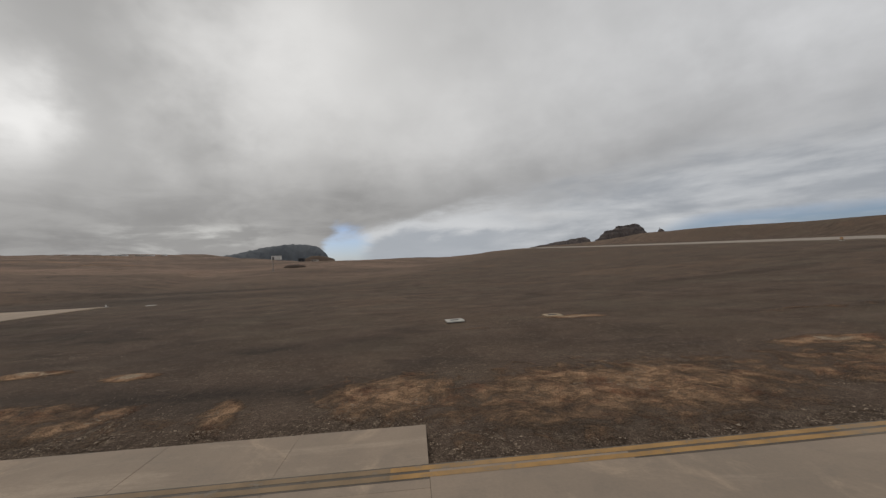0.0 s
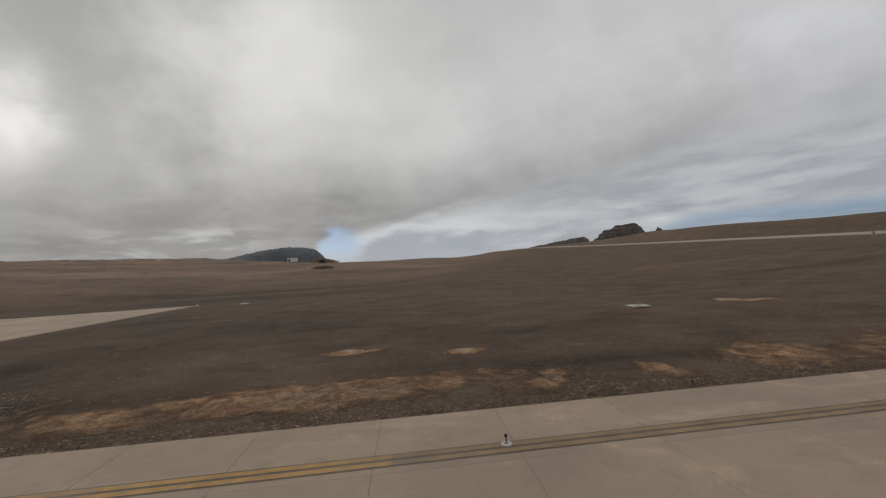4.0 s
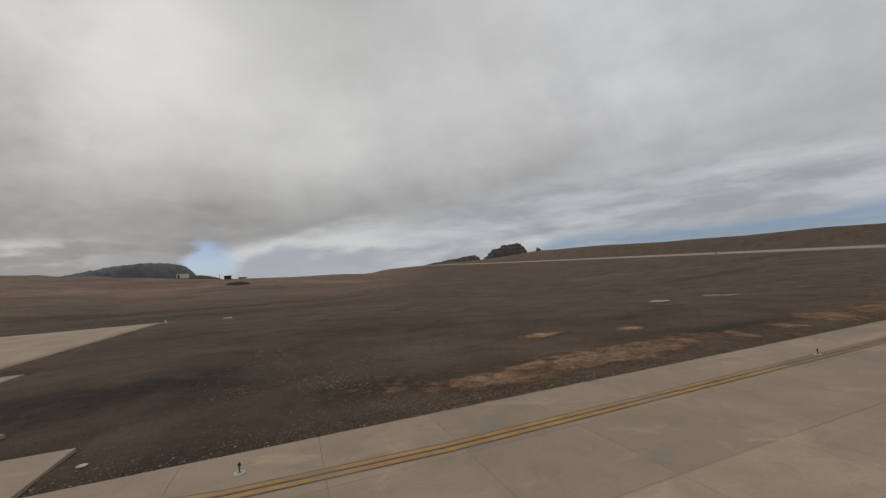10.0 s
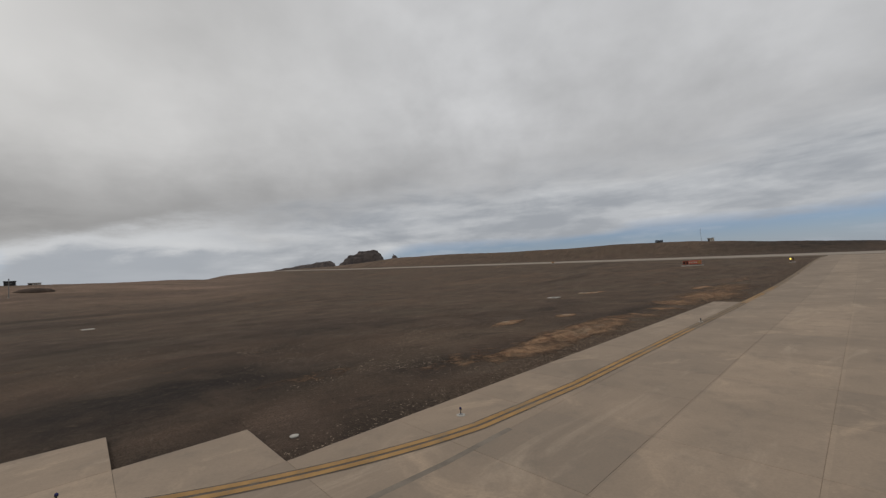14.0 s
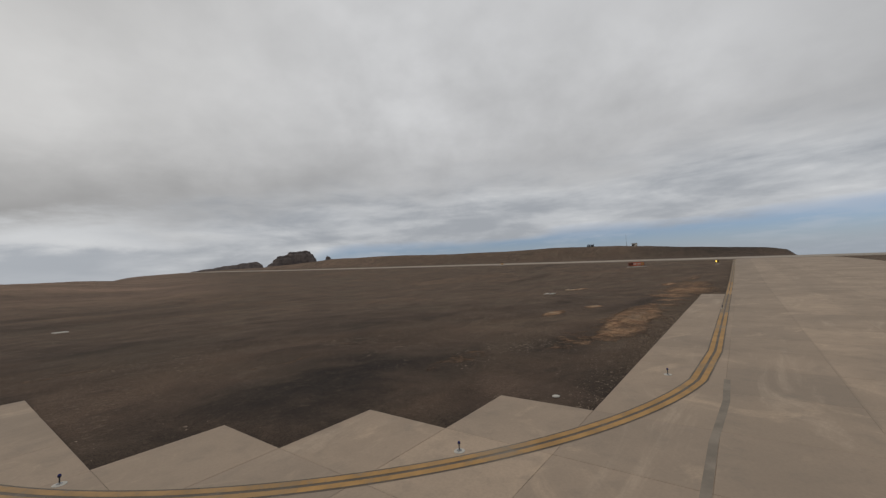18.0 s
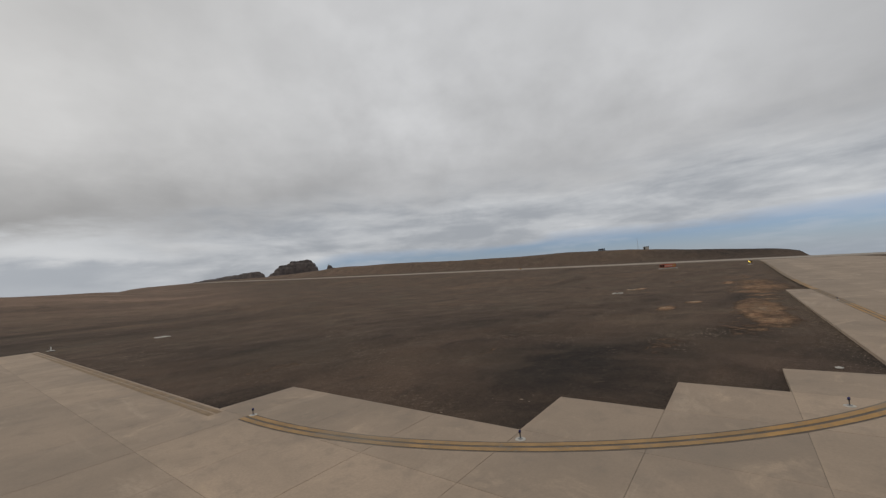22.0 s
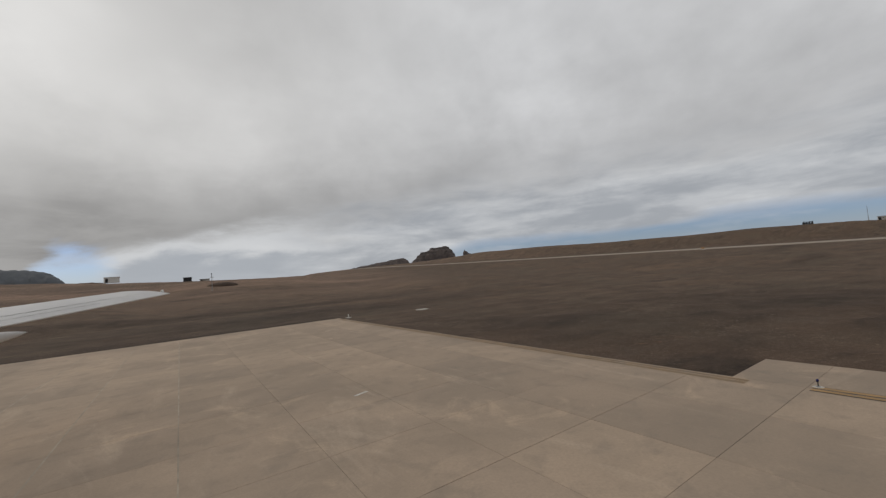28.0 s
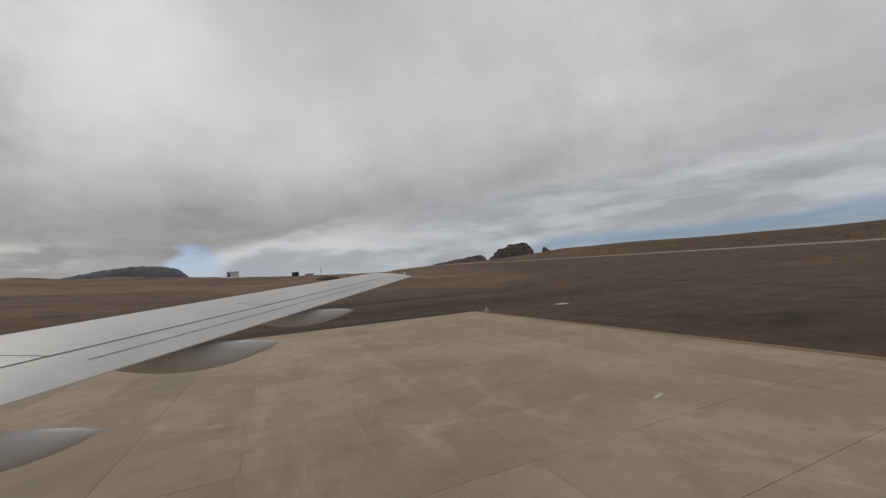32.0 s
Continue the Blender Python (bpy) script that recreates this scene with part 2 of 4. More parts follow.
    col = n.mix(n.math("MULTIPLY", n.ramp(sand, 0.95, 1.35), n.ramp(n.noise(p, 1.6, 5, 0.7), 0.35, 0.55)), col, (0.60, 0.475, 0.335))
    stony = n.math("MULTIPLY", verge, n.ramp(n.noise(p, 0.8, 5, 0.7, 0.5), 0.30, 0.55, 0.25, 0.95))
    stony = n.math("MAXIMUM", stony, n.math("MULTIPLY", pebbly, 0.35))
    col = n.mix(stony, col, pebbles)
    col = n.mix(n.math("MULTIPLY", n.ramp(fine, 0.53, 0.66, 0, 0.72), n.ramp(cinder, 0.0, 0.9, 1.0, 0.25)), col, (0.27, 0.21, 0.152))
    col = n.mix(n.ramp(grit, 0.38, 0.56, 0.60, 0), col, (0.030, 0.025, 0.021))
    n.link(n.mix(1.0, col, (1.04, 1.0, 0.98), "MULTIPLY"), b.inputs["Base Color"])
    lump = n.math("MULTIPLY", n.noise(p, 1.3, 5, 0.6, 0.5), n.math("MULTIPLY", keep, 5.0))
    bump(n, b, n.math("ADD", lump, n.math("ADD", fine, n.math("MULTIPLY", grit, 0.4))), 0.9, 0.06)
    return m


def concrete_material():
    m, n, b = material("concrete", 0.88, 0, 0.25)
    p = n.add("ShaderNodeNewGeometry").outputs["Position"]
    rnd = n.add("ShaderNodeObjectInfo").outputs["Random"]
    big = n.noise(p, 0.22, 5, 0.62, 0.4)
    mid = n.noise(p, 1.3, 6, 0.65, 0.3)
    fine = n.noise(p, 16.0, 6, 0.7)
    col = n.mix(n.ramp(big, 0.3, 0.7), (0.330, 0.268, 0.205), (0.470, 0.370, 0.277))
    col = n.mix(n.ramp(rnd, 0.50, 1.0, 0, 0.40, False), col, (0.480, 0.380, 0.282))
    col = n.mix(n.ramp(rnd, 0.45, 0.0, 0, 0.28, False), col, (0.275, 0.233, 0.189))
    apart = n.add("ShaderNodeSeparateXYZ")
    n.link(p, apart.inputs[0])
    across = n.math("ADD", n.math("MULTIPLY", apart.outputs[0], -0.0802 / 2.64), n.math("MULTIPLY", apart.outputs[1], 0.9968 / 2.64))
    lane = n.add("ShaderNodeTexWhiteNoise", noise_dimensions="1D")
    along = n.math("ADD", n.math("MULTIPLY", apart.outputs[0], 0.9968 / 2.695), n.math("MULTIPLY", apart.outputs[1], 0.0802 / 2.695))
    apron_side = n.math("LESS_THAN", along, -40.85 / 2.45)
    pick = n.math("ADD", n.math("MULTIPLY", n.math("ADD", across, 0.583), n.math("SUBTRACT", 1.0, apron_side)), n.math("MULTIPLY", n.math("ADD", along, 0.673), apron_side))
    n.link(n.math("FLOOR", pick), lane.inputs["W"])
    col = n.mix(n.ramp(lane.outputs["Value"], 0.0, 1.0, 0.0, 0.40, False), col, (0.245, 0.204, 0.162))
    worn = n.noise(n.vec(n.math("MULTIPLY", pick, 1.6), n.math("MULTIPLY", n.math("ADD", along, across), 0.4), 0.0), 1.0, 7, 0.7, 0.8)
    col = n.mix(n.ramp(worn, 0.54, 0.74, 0, 0.45), col, (0.60, 0.488, 0.372))
    col = n.mix(n.ramp(mid, 0.48, 0.72, 0, 0.42), col, (0.236, 0.206, 0.170))
    col = n.mix(n.ramp(n.noise(p, 0.45, 6, 0.7, 1.0), 0.54, 0.74, 0, 0.60), col, (0.57, 0.442, 0.318))
    col = n.mix(n.ramp(fine, 0.3, 0.8, 0, 0.30), col, (0.20, 0.175, 0.145))
    n.link(n.mix(1.0, col, (1.05, 1.01, 0.99), "MULTIPLY"), b.inputs["Base Color"])
    bump(n, b, fine, 0.25, 0.01)
    return m


def plain_material(name, colour, rough=0.6, metal=0.0, vary=0.12, scale=8.0):
    m, n, b = material(name, rough, metal)
    f = n.noise(place(n), scale, 5, 0.6)
    dark = tuple(c * (1 - vary) for c in colour)
    light = tuple(min(1, c * (1 + vary)) for c in colour)
    n.link(n.mix(n.ramp(f, 0.3, 0.7), dark, light), b.inputs["Base Color"])
    return m


def paint_material(name, colour, worn):
    """Road paint, worn through to the concrete in flakes and longer bald stretches."""
    m, n, b = material(name, 0.75, 0, 0.25)
    p = place(n)
    bald = n.math("ADD", n.ramp(n.noise(p, 3.0, 6, 0.75), 0.52, 0.70), n.ramp(n.noise(p, 0.22, 4, 0.6), 0.50, 0.66, 0, worn), clamp=True)
    col = n.mix(n.ramp(n.noise(p, 1.5, 4, 0.6), 0.3, 0.7), colour, tuple(c * 0.72 for c in colour))
    n.link(n.mix(n.math("MULTIPLY", bald, 0.75), col, (0.255, 0.218, 0.172)), b.inputs["Base Color"])
    return m


def rock_material(name, a, c, scale):
    m, n, b = material(name, 0.95, 0, 0.1)
    p = place(n)
    f = n.noise(p, scale, 7, 0.7, 0.5)
    n.link(n.mix(n.ramp(f, 0.35, 0.65), a, c), b.inputs["Base Color"])
    bump(n, b, n.noise(p, scale * 3, 6, 0.7), 0.8, 0.8 / scale * 0.1)
    return m


def wing_material():
    m, n, b = material("grey_wing_paint", 0.42, 0, 0.5)
    p = place(n)
    f = n.noise(p, 0.9, 5, 0.65, 0.4)
    g = n.noise(p, 7.0, 5, 0.7)
    col = n.mix(n.ramp(f, 0.35, 0.7), (0.55, 0.54, 0.535), (0.62, 0.61, 0.60))
    n.link(n.mix(n.ramp(g, 0.55, 0.8, 0, 0.25), col, (0.42, 0.40, 0.38)), b.inputs["Base Color"])
    return m


SOIL, CONCRETE = soil_material(), concrete_material()
YELLOW = paint_material("yellow_paint", (0.490, 0.285, 0.108), 0.75)
FADED = paint_material("faded_yellow_paint", (0.31, 0.215, 0.125), 1.0)
DULL = paint_material("dull_yellow_paint", (0.430, 0.268, 0.122), 0.7)
BLACKLINE = paint_material("black_paint", (0.155, 0.128, 0.102), 0.9)
JOINT = plain_material("joint_sealant", (0.240, 0.198, 0.156), 0.9)
RUNWAY = plain_material("runway_concrete", (0.36, 0.305, 0.25), 0.9, 0, 0.12, 0.2)
STONE = rock_material("loose_stone", (0.14, 0.105, 0.077), (0.42, 0.325, 0.235), 2.0)
# dark basalt, its base colour lightened to carry the haze over the crags
ROCK = rock_material("hazed_basalt_crag", (0.092, 0.080, 0.078), (0.165, 0.138, 0.128), 0.08)
KNOLL = rock_material("brown_hill_soil", (0.105, 0.078, 0.062), (0.165, 0.120, 0.090), 0.05)
MOUND = rock_material("dark_earth", (0.075, 0.056, 0.046), (0.135, 0.098, 0.076), 0.5)
# bluish lift in this grey is distance haze put into the base colour
MESA = rock_material("hazed_far_basalt", (0.125, 0.135, 0.148), (0.165, 0.175, 0.186), 0.012)
WHITE = plain_material("white_paint", (0.72, 0.71, 0.68), 0.6)
PALE = plain_material("pale_concrete", (0.52, 0.49, 0.44), 0.85, 0, 0.15, 5.0)
DARK = plain_material("dark_metal", (0.035, 0.035, 0.038), 0.6)
GREY = plain_material("grey_metal", (0.30, 0.30, 0.30), 0.45, 0.6)
BLUE = plain_material("blue_lens", (0.028, 0.030, 0.13), 0.2)
RED = plain_material("sign_red", (0.50, 0.105, 0.055), 0.5)
BLACK = plain_material("sign_black", (0.015, 0.015, 0.015), 0.5)
ORANGE = plain_material("sign_orange", (0.42, 0.23, 0.09), 0.5)
AMBER = plain_material("guard_yellow", (0.26, 0.165, 0.03), 0.5)
SANDY = rock_material("pale_sand", (0.36, 0.27, 0.18), (0.50, 0.40, 0.28), 1.4)
WING, WINGLINE = wing_material(), plain_material("panel_gap", (0.09, 0.088, 0.085), 0.7)
SEAL = paint_material("pale_joint_seal", (0.46, 0.385, 0.295), 0.8)
SCRAP = paint_material("white_paint_scrap", (0.70, 0.66, 0.60), 1.0)
PATCHED = plain_material("dark_joint_patch", (0.255, 0.215, 0.172), 0.9, 0, 0.2, 1.5)
LAMP, lamp_net, lamp_bsdf = material("lit_amber_lamp", 0.3)
lamp_bsdf.inputs["Base Color"].default_value = (0.9, 0.6, 0.1, 1)
lamp_bsdf.inputs["Emission Color"].default_value = (1.0, 0.72, 0.12, 1)
lamp_bsdf.inputs["Emission Strength"].default_value = 2.5


# ---- mesh helpers ----
def mesh_object(name, verts, faces, mat, parent=None, smooth=False):
    me = bpy.data.meshes.new(name)
    me.from_pydata([tuple(v) for v in verts], [], faces)
    me.update()
    if smooth:
        me.polygons.foreach_set("use_smooth", [True] * len(me.polygons))
    me.materials.append(mat)
    ob = new(name, me)
    if parent:
        ob.parent = parent
    return ob


def part(name, bm, mat, parent=None, label="", smooth=False):
    me = bpy.data.meshes.new(name)
    bmesh.ops.recalc_face_normals(bm, faces=bm.faces)
    bm.to_mesh(me)
    bm.free()
    if smooth:
        me.polygons.foreach_set("use_smooth", [True] * len(me.polygons))
    me.materials.append(mat)
    ob = new(name, me)
    if parent:
        ob.parent = parent
    if label:
        tagged(ob, label)
    return ob


def block(size, at=(0, 0, 0), bevel=0.0, turn=0.0):
    """A bevelled box on its base at a place."""
    bm = bmesh.new()
    bmesh.ops.create_cube(bm, size=1)
    for v in bm.verts:
        v.co = Vector((v.co.x * size[0], v.co.y * size[1], (v.co.z + 0.5) * size[2]))
    if bevel:
        bmesh.ops.bevel(bm, geom=list(bm.edges), offset=bevel, segments=2, affect="EDGES", profile=0.5)
    bmesh.ops.transform(bm, matrix=pose(*at, 0, 0, turn), verts=bm.verts)
    return bm


def lathe(profile, sides=16, at=(0, 0, 0)):
    """A turned body from (radius, height) pairs."""
    bm = bmesh.new()
    rings = []
    for r, z in profile:
        rings.append([bm.verts.new((at[0] + r * math.cos(2 * math.pi * k / sides), at[1] + r * math.sin(2 * math.pi * k / sides), at[2] + z)) for k in range(sides)])
    for a, c in zip(rings, rings[1:]):
        for k in range(sides):
            bm.faces.new((a[k], a[(k + 1) % sides], c[(k + 1) % sides], c[k]))
    bm.faces.new(rings[0][::-1])
    bm.faces.new(rings[-1])
    return bm


def thing(name, at, label, category, group="", turn=0.0):
    ob = new(name)
    ob.matrix_world = pose(*at, 0, 0, turn)
    return tagged(ob, label, category, group)


# ---- the ground ----
def step(a, b, v):
    k = min(1.0, max(0.0, (v - a) / (b - a)))
    return k * k * (3 - 2 * k)


def table(rows, v):
    return float(np.interp(v, [r[0] for r in rows], [r[1] for r in rows]))


RIDGE = [(-400, -8), (-60, -6), (-4, -3.5), (4, 3.4), (12, 5.0), (46, 8.5), (73, 11), (107, 12.7), (147, 13.6), (196, 15.3), (260, 18.5), (345, 21.4), (420, 20.5), (520, 20.5), (900, 29)]
SKYLINE = [(-180, 1.5), (-100, 2.6), (-60, 3.3), (-38, 2.95), (-26, 2.6), (-19, 2.1), (-12, 1.5), (-4, 1.25), (3, 1.2), (9, 1.35), (14, 1.65), (23, 2.0), (40, 2.2), (180, 1.5)]
CREST = [(-30, 330), (-17, 226), (-12, 176), (-4, 176), (8, 260)]  # how far off the near rise tops out
TURN = 4.6  # degrees by which the slab grid is turned
CA, SA = math.cos(radians(TURN)), math.sin(radians(TURN))


def grid_xy(gx, gy):
    """Plan place of a place on the slab grid."""
    return gx * CA - gy * SA, gx * SA + gy * CA


def to_grid(x, y):
    return x * CA + y * SA, -x * SA + y * CA


def land(x, y):
    """Height of the land in plan units at a plan place."""
    r, a = math.hypot(x + 30, y - 10), math.degrees(math.atan2(x + 30, y - 10))
    crest = 3.4 + 700 * math.tan(radians(table(SKYLINE, a)))
    far = crest * min(1.0, max(0.0, (r - 75) / 640)) ** 0.80
    far -= max(0.0, r - 760) * 0.03
    if -30 < a < 10:
        q = table(CREST, a)
        hump = (3.4 + q * math.tan(radians(table(SKYLINE, a)))) * (step(70, q, r) * 0.6 + 0.4 * min(1.0, max(0.0, (r - 70) / (q - 70))))
        hump -= max(0.0, r - q) * 0.008
        k = step(-30, -20, a) * step(10, 2, a)
        far += (hump - far) * k
    run = 1.1 + 0.031 * max(-30.0, min(y, 760.0))
    near = run * step(4, 80, x)
    if x > 146:
        near = run + (table(RIDGE, y) - run) * step(150, 182, x) - max(0.0, x - 195) * 0.04
    if x < 100:
        north = 0.0315 * max(0.0, y - 55)
        near = near + (max(north, near) - near) * step(98, 40, x)
    w = step(26, 4, a) if a > -90 else 1.0
    z = near * (1 - w) + far * w
    return z - step(900, 1500, r) * 60


def outside(gx, gy):
    """How far a grid place lies outside the paved area (negative: inside)."""
    if gx > 0.15:
        top = 6.35
    elif gx > -31.05:
        top = 8.2
    elif gx > -33.5:
        top = 10.6
    elif gx > -35.95:
        top = 13.0
    elif gx > -38.5:
        top = 15.45
    elif gx > -40.9:
        top = 24.1
    else:
        top = 55.3
    return max(gy - top, -14.5 - gy)


# pale sandy and stony patches: plan x, y, half-length, half-width, turn, weight
SAND = [(-15.5, 9.3, 6.0, 1.3, 6, 1.15), (-21.0, 8.4, 3.0, 1.3, 0, 0.8), (-9.0, 8.9, 4.5, 1.2, -4, 0.5), (-15.6, 14.5, 1.2, 0.45, 3, 1.7), (-11.1, 13.5, 0.8, 0.45, 0, 1.8), (-5.6, 9.4, 0.5, 1.3, 18, 0.9), (-9.0, 9.3, 0.5, 1.5, -25, 1.0), (-2.4, 9.4, 0.4, 1.1, 20, 0.9),
        (4.5, 10.0, 6.5, 3.2, 8, 0.74), (-1.5, 10.4, 2.4, 2.0, 0, 0.8), (13, 11.2, 7.0, 2.8, 12, 0.60), (13.5, 13.6, 1.9, 0.5, 0, 1.6), (7.2, 22.4, 1.7, 0.6, -6, 1.7), (1.6, 20.0, 1.0, 0.4, 0, 0.6),
        (24, 12.6, 8, 1.2, 5, 0.45), (-23.5, 9.3, 2.8, 1.6, 0, 0.5), (-30, 11.8, 2.2, 0.8, 10, 0.35), (-33, 18, 3.5, 1.2, 10, 0.30), (-28.8, 11.9, 2.4, 0.8, 0, 0.5), (-28.8, 19.2, 2.2, 1.2, 0, 0.35), (-38.5, 25, 3.5, 0.8, 0, 0.35), (-25, 19, 7.0, 2.0, 0, 0.25), (20, 20, 5, 0.7, 0, 0.5), (31, 23, 4, 0.6, 0, 0.45),
        (-70, 110, 60, 26, 0, 0.22), (-190, 190, 40, 7, 20, 0.75), (-230, 260, 60, 8, 10, 0.6), (-130, 150, 26, 4, 15, 0.65), (-300, 230, 50, 10, 30, 0.6), (-20, 95, 40, 10, 0, 0.18), (60, 60, 30, 6, 0, 0.2)]
CINDER = [(-33, 13.5, 7, 5, 0, 1.15), (-26, 9.5, 6, 2.2, 4, 0.9), (-29, 19, 9, 4, 0, 0.7), (-12, 11.6, 6, 0.8, 0, 0.6), (-38, 30, 8, 12, 0, 0.6), (-27, 8.8, 4, 1.6, 0, 0.9), (-7, 11.0, 4.5, 1.0, 0, 0.8), (-26, 25, 14, 9, 0, 0.55), (-10, 17, 12, 2.2, 0, 0.5), (2, 8.4, 1.6, 0.8, 0, 0.4), (-46, 62, 30, 9, 0, 0.7), (178, 25, 26, 34, 0, 1.0), (-52, 80, 30, 3.5, 4, 0.8), (75, 60, 22, 2.0, 12, 0.7), (30, 42, 14, 2.2, 6, 0.6)]


PEBBLE = [(-28.8, 19.2, 2.6, 1.6, 0, 0.8), (-28.7, 12.0, 2.6, 1.0, 0, 1.0), (-28.7, 16, 1.6, 0.8, 0, 0.5), (-19, 27, 5, 2.5, 0, 0.45), (-12.5, 34.5, 6, 2.0, 0, 0.6), (-26, 10.8, 2, 0.8, 0, 0.8), (-36.5, 22, 1.4, 2.5, 0, 0.25), (-34, 33, 3, 4, 0, 0.2), (-20, 17.5, 4, 1.2, 4, 0.5), (-33, 24, 5, 1.4, 0, 0.35), (-40.5, 38, 3, 3, 0, 0.35), (-24, 14.5, 3, 0.9, 8, 0.6)]


def blots(rows, x, y):
    most = 0.0
    for cx, cy, a, c, turn, weight in rows:
        ct, st = math.cos(radians(turn)), math.sin(radians(turn))
        u, v = (x - cx) * ct + (y - cy) * st, -(x - cx) * st + (y - cy) * ct
        if abs(u) < 2.2 * a and abs(v) < 2.2 * c:
            most = max(most, weight * math.exp(-((u / a) ** 2) - (v / c) ** 2))
    return most


def ground():
    def lines(lo, hi, fine, end):
        v = list(np.arange(lo, hi + 0.01, fine))
        s, p, q = fine, lo, hi
        while q < end:
            s *= 1.055
            p, q = p - s, q + s
            v = [p] + v + [q]
        return v

    xs, ys = lines(-66, 34, 0.42, 4200), lines(-6, 56, 0.42, 4200)
    verts, sand, cinder, loam, verge = [], [], [], [], []
    for y in ys:
        for x in xs:
            z = land(x, y) - 0.03
            r, a = math.hypot(x + 30, y - 10), math.degrees(math.atan2(x + 30, y - 10))
            gx, gy = to_grid(x, y)
            free = step(-0.2, 1.2, outside(gx, gy)) if gx < 110 else 1.0
            z += free * (0.07 * noise.noise((x * 0.3, y * 0.3, 0)) + 0.03 * noise.noise((x * 1.1, y * 1.1, 3)))
            sandy = blots(SAND, x, y)
            if sandy > 0.3 and r < 80:
                z += free * sandy * 0.14 * (0.35 + noise.noise((x * 0.9, y * 1.3, 6)))
            z -= (1 - free) * 0.10
            if r > 90 and a < 24:
                z += min(1.0, (r - 90) / 400) * (2.6 if a < -12 else 1.2) * noise.fractal((x * 0.012, y * 0.012, 5), 1.0, 2.0, 5)
                if a < -24:  # cut banks and gullies
                    z += min(1.0, (r - 90) / 120) * 2.2 * abs(noise.fractal((x * 0.02, y * 0.02, 9), 0.9, 2.1, 4))
            if x > 150:
                z += min(1.0, (x - 150) / 60) * 0.7 * noise.fractal((x * 0.03, y * 0.03, 2), 1.0, 2.0, 5)
            verts.append((x * S, y * S, z * S))
            sand.append(sandy)
            burnt = 0.95 * math.exp(-max(0.0, outside(gx, gy)) / 3.2) * step(-20, -28, gx) if gx < 0 else 0.0
            cinder.append(max(burnt, blots(CINDER, x, y)))
            verge.append(math.exp(-max(0.0, outside(gx, gy) - 0.2) / 0.9) * step(-30, -25, gx) if gx < 60 else 0.0)
            hill = step(70, 125, r) * step(20, 8, a) if a > -120 else 0.6
            loam.append(max(hill, 0.45 * step(148, 165, x) * step(150, 330, y)))
    w = len(xs)
    faces = [(j * w + i, j * w + i + 1, (j + 1) * w + i + 1, (j + 1) * w + i) for j in range(len(ys) - 1) for i in range(w - 1)]
    ob = mesh_object("ground", verts, faces, SOIL, smooth=True)
    for name, values in (("sand", sand), ("cinder", cinder), ("loam", loam), ("verge", verge)):
        layer = ob.data.attributes.new(name, "FLOAT", "POINT")
        layer.data.foreach_set("value", values)
    return tagged(ob, "dark brown volcanic soil and gravel plain rising to ridges", "ground", kind="structure")


ground()


# ---- runway and taxiway beyond the near slabs, laid over the land ----
def draped(name, xs, ys, lift, mat, place_of, parent=None):
    verts = []
    for gy in ys:
        for gx in xs:
            x, y = place_of(gx, gy)
            verts.append((x * S, y * S, (land(x, y) + lift) * S))
    w, base = len(xs), len(verts)
    faces = [(j * w + i, j * w + i + 1, (j + 1) * w + i + 1, (j + 1) * w + i) for j in range(len(ys) - 1) for i in range(w - 1)]
    rim = [i for i in range(w)] + [j * w + w - 1 for j in range(1, len(ys))] + [(len(ys) - 1) * w + i for i in range(w - 2, -1, -1)] + [j * w for j in range(len(ys) - 2, 0, -1)]
    verts += [(verts[i][0], verts[i][1], verts[i][2] - 0.3) for i in rim]
    faces += [(rim[k], base + k, base + (k + 1) % len(rim), rim[(k + 1) % len(rim)]) for k in range(len(rim))]
    return mesh_object(name, verts, faces, mat, parent)


tagged(draped("runway", [100, 111, 123, 134, 145], list(np.arange(-160, 761, 10)), 0.12, RUNWAY, lambda x, y: (x, y)), "long pale concrete runway across the plain", "runway", kind="structure")

# ---- loose stones ----
def stones(name, label, spots):
    """Many small angular stones in one mesh: x, y, size in plan units."""
    verts, faces = [], []
    rng = random.Random(5)
    for x, y, size in spots:
        z = land(x, y) - 0.03
        k = len(verts)
        a = rng.random() * 6.28
        sx, sy, sz = size * rng.uniform(0.7, 1.3), size * rng.uniform(0.6, 1.0), size * rng.uniform(0.4, 0.8)
        pts = [(sx, 0, 0.1), (0, sy, 0), (-sx, 0, 0.15), (0, -sy, 0), (rng.uniform(-0.3, 0.3) * sx, rng.uniform(-0.3, 0.3) * sy, sz), (0, 0, -sz)]
        for px, py, pz in pts:
            px, py = px * rng.uniform(0.75, 1.2), py * rng.uniform(0.75, 1.2)
            verts.append(((x + px * math.cos(a) - py * math.sin(a)) * S, (y + px * math.sin(a) + py * math.cos(a)) * S, (z + pz * (size if abs(pz) < 0.2 else 1)) * S))
        faces += [(k, k + 1, k + 4), (k + 1, k + 2, k + 4), (k + 2, k + 3, k + 4), (k + 3, k, k + 4), (k + 1, k, k + 5), (k + 2, k + 1, k + 5), (k + 3, k + 2, k + 5), (k, k + 3, k + 5)]
    ob = mesh_object(name, verts, faces, STONE)
    return tagged(ob, label, "stones", kind="stuff")


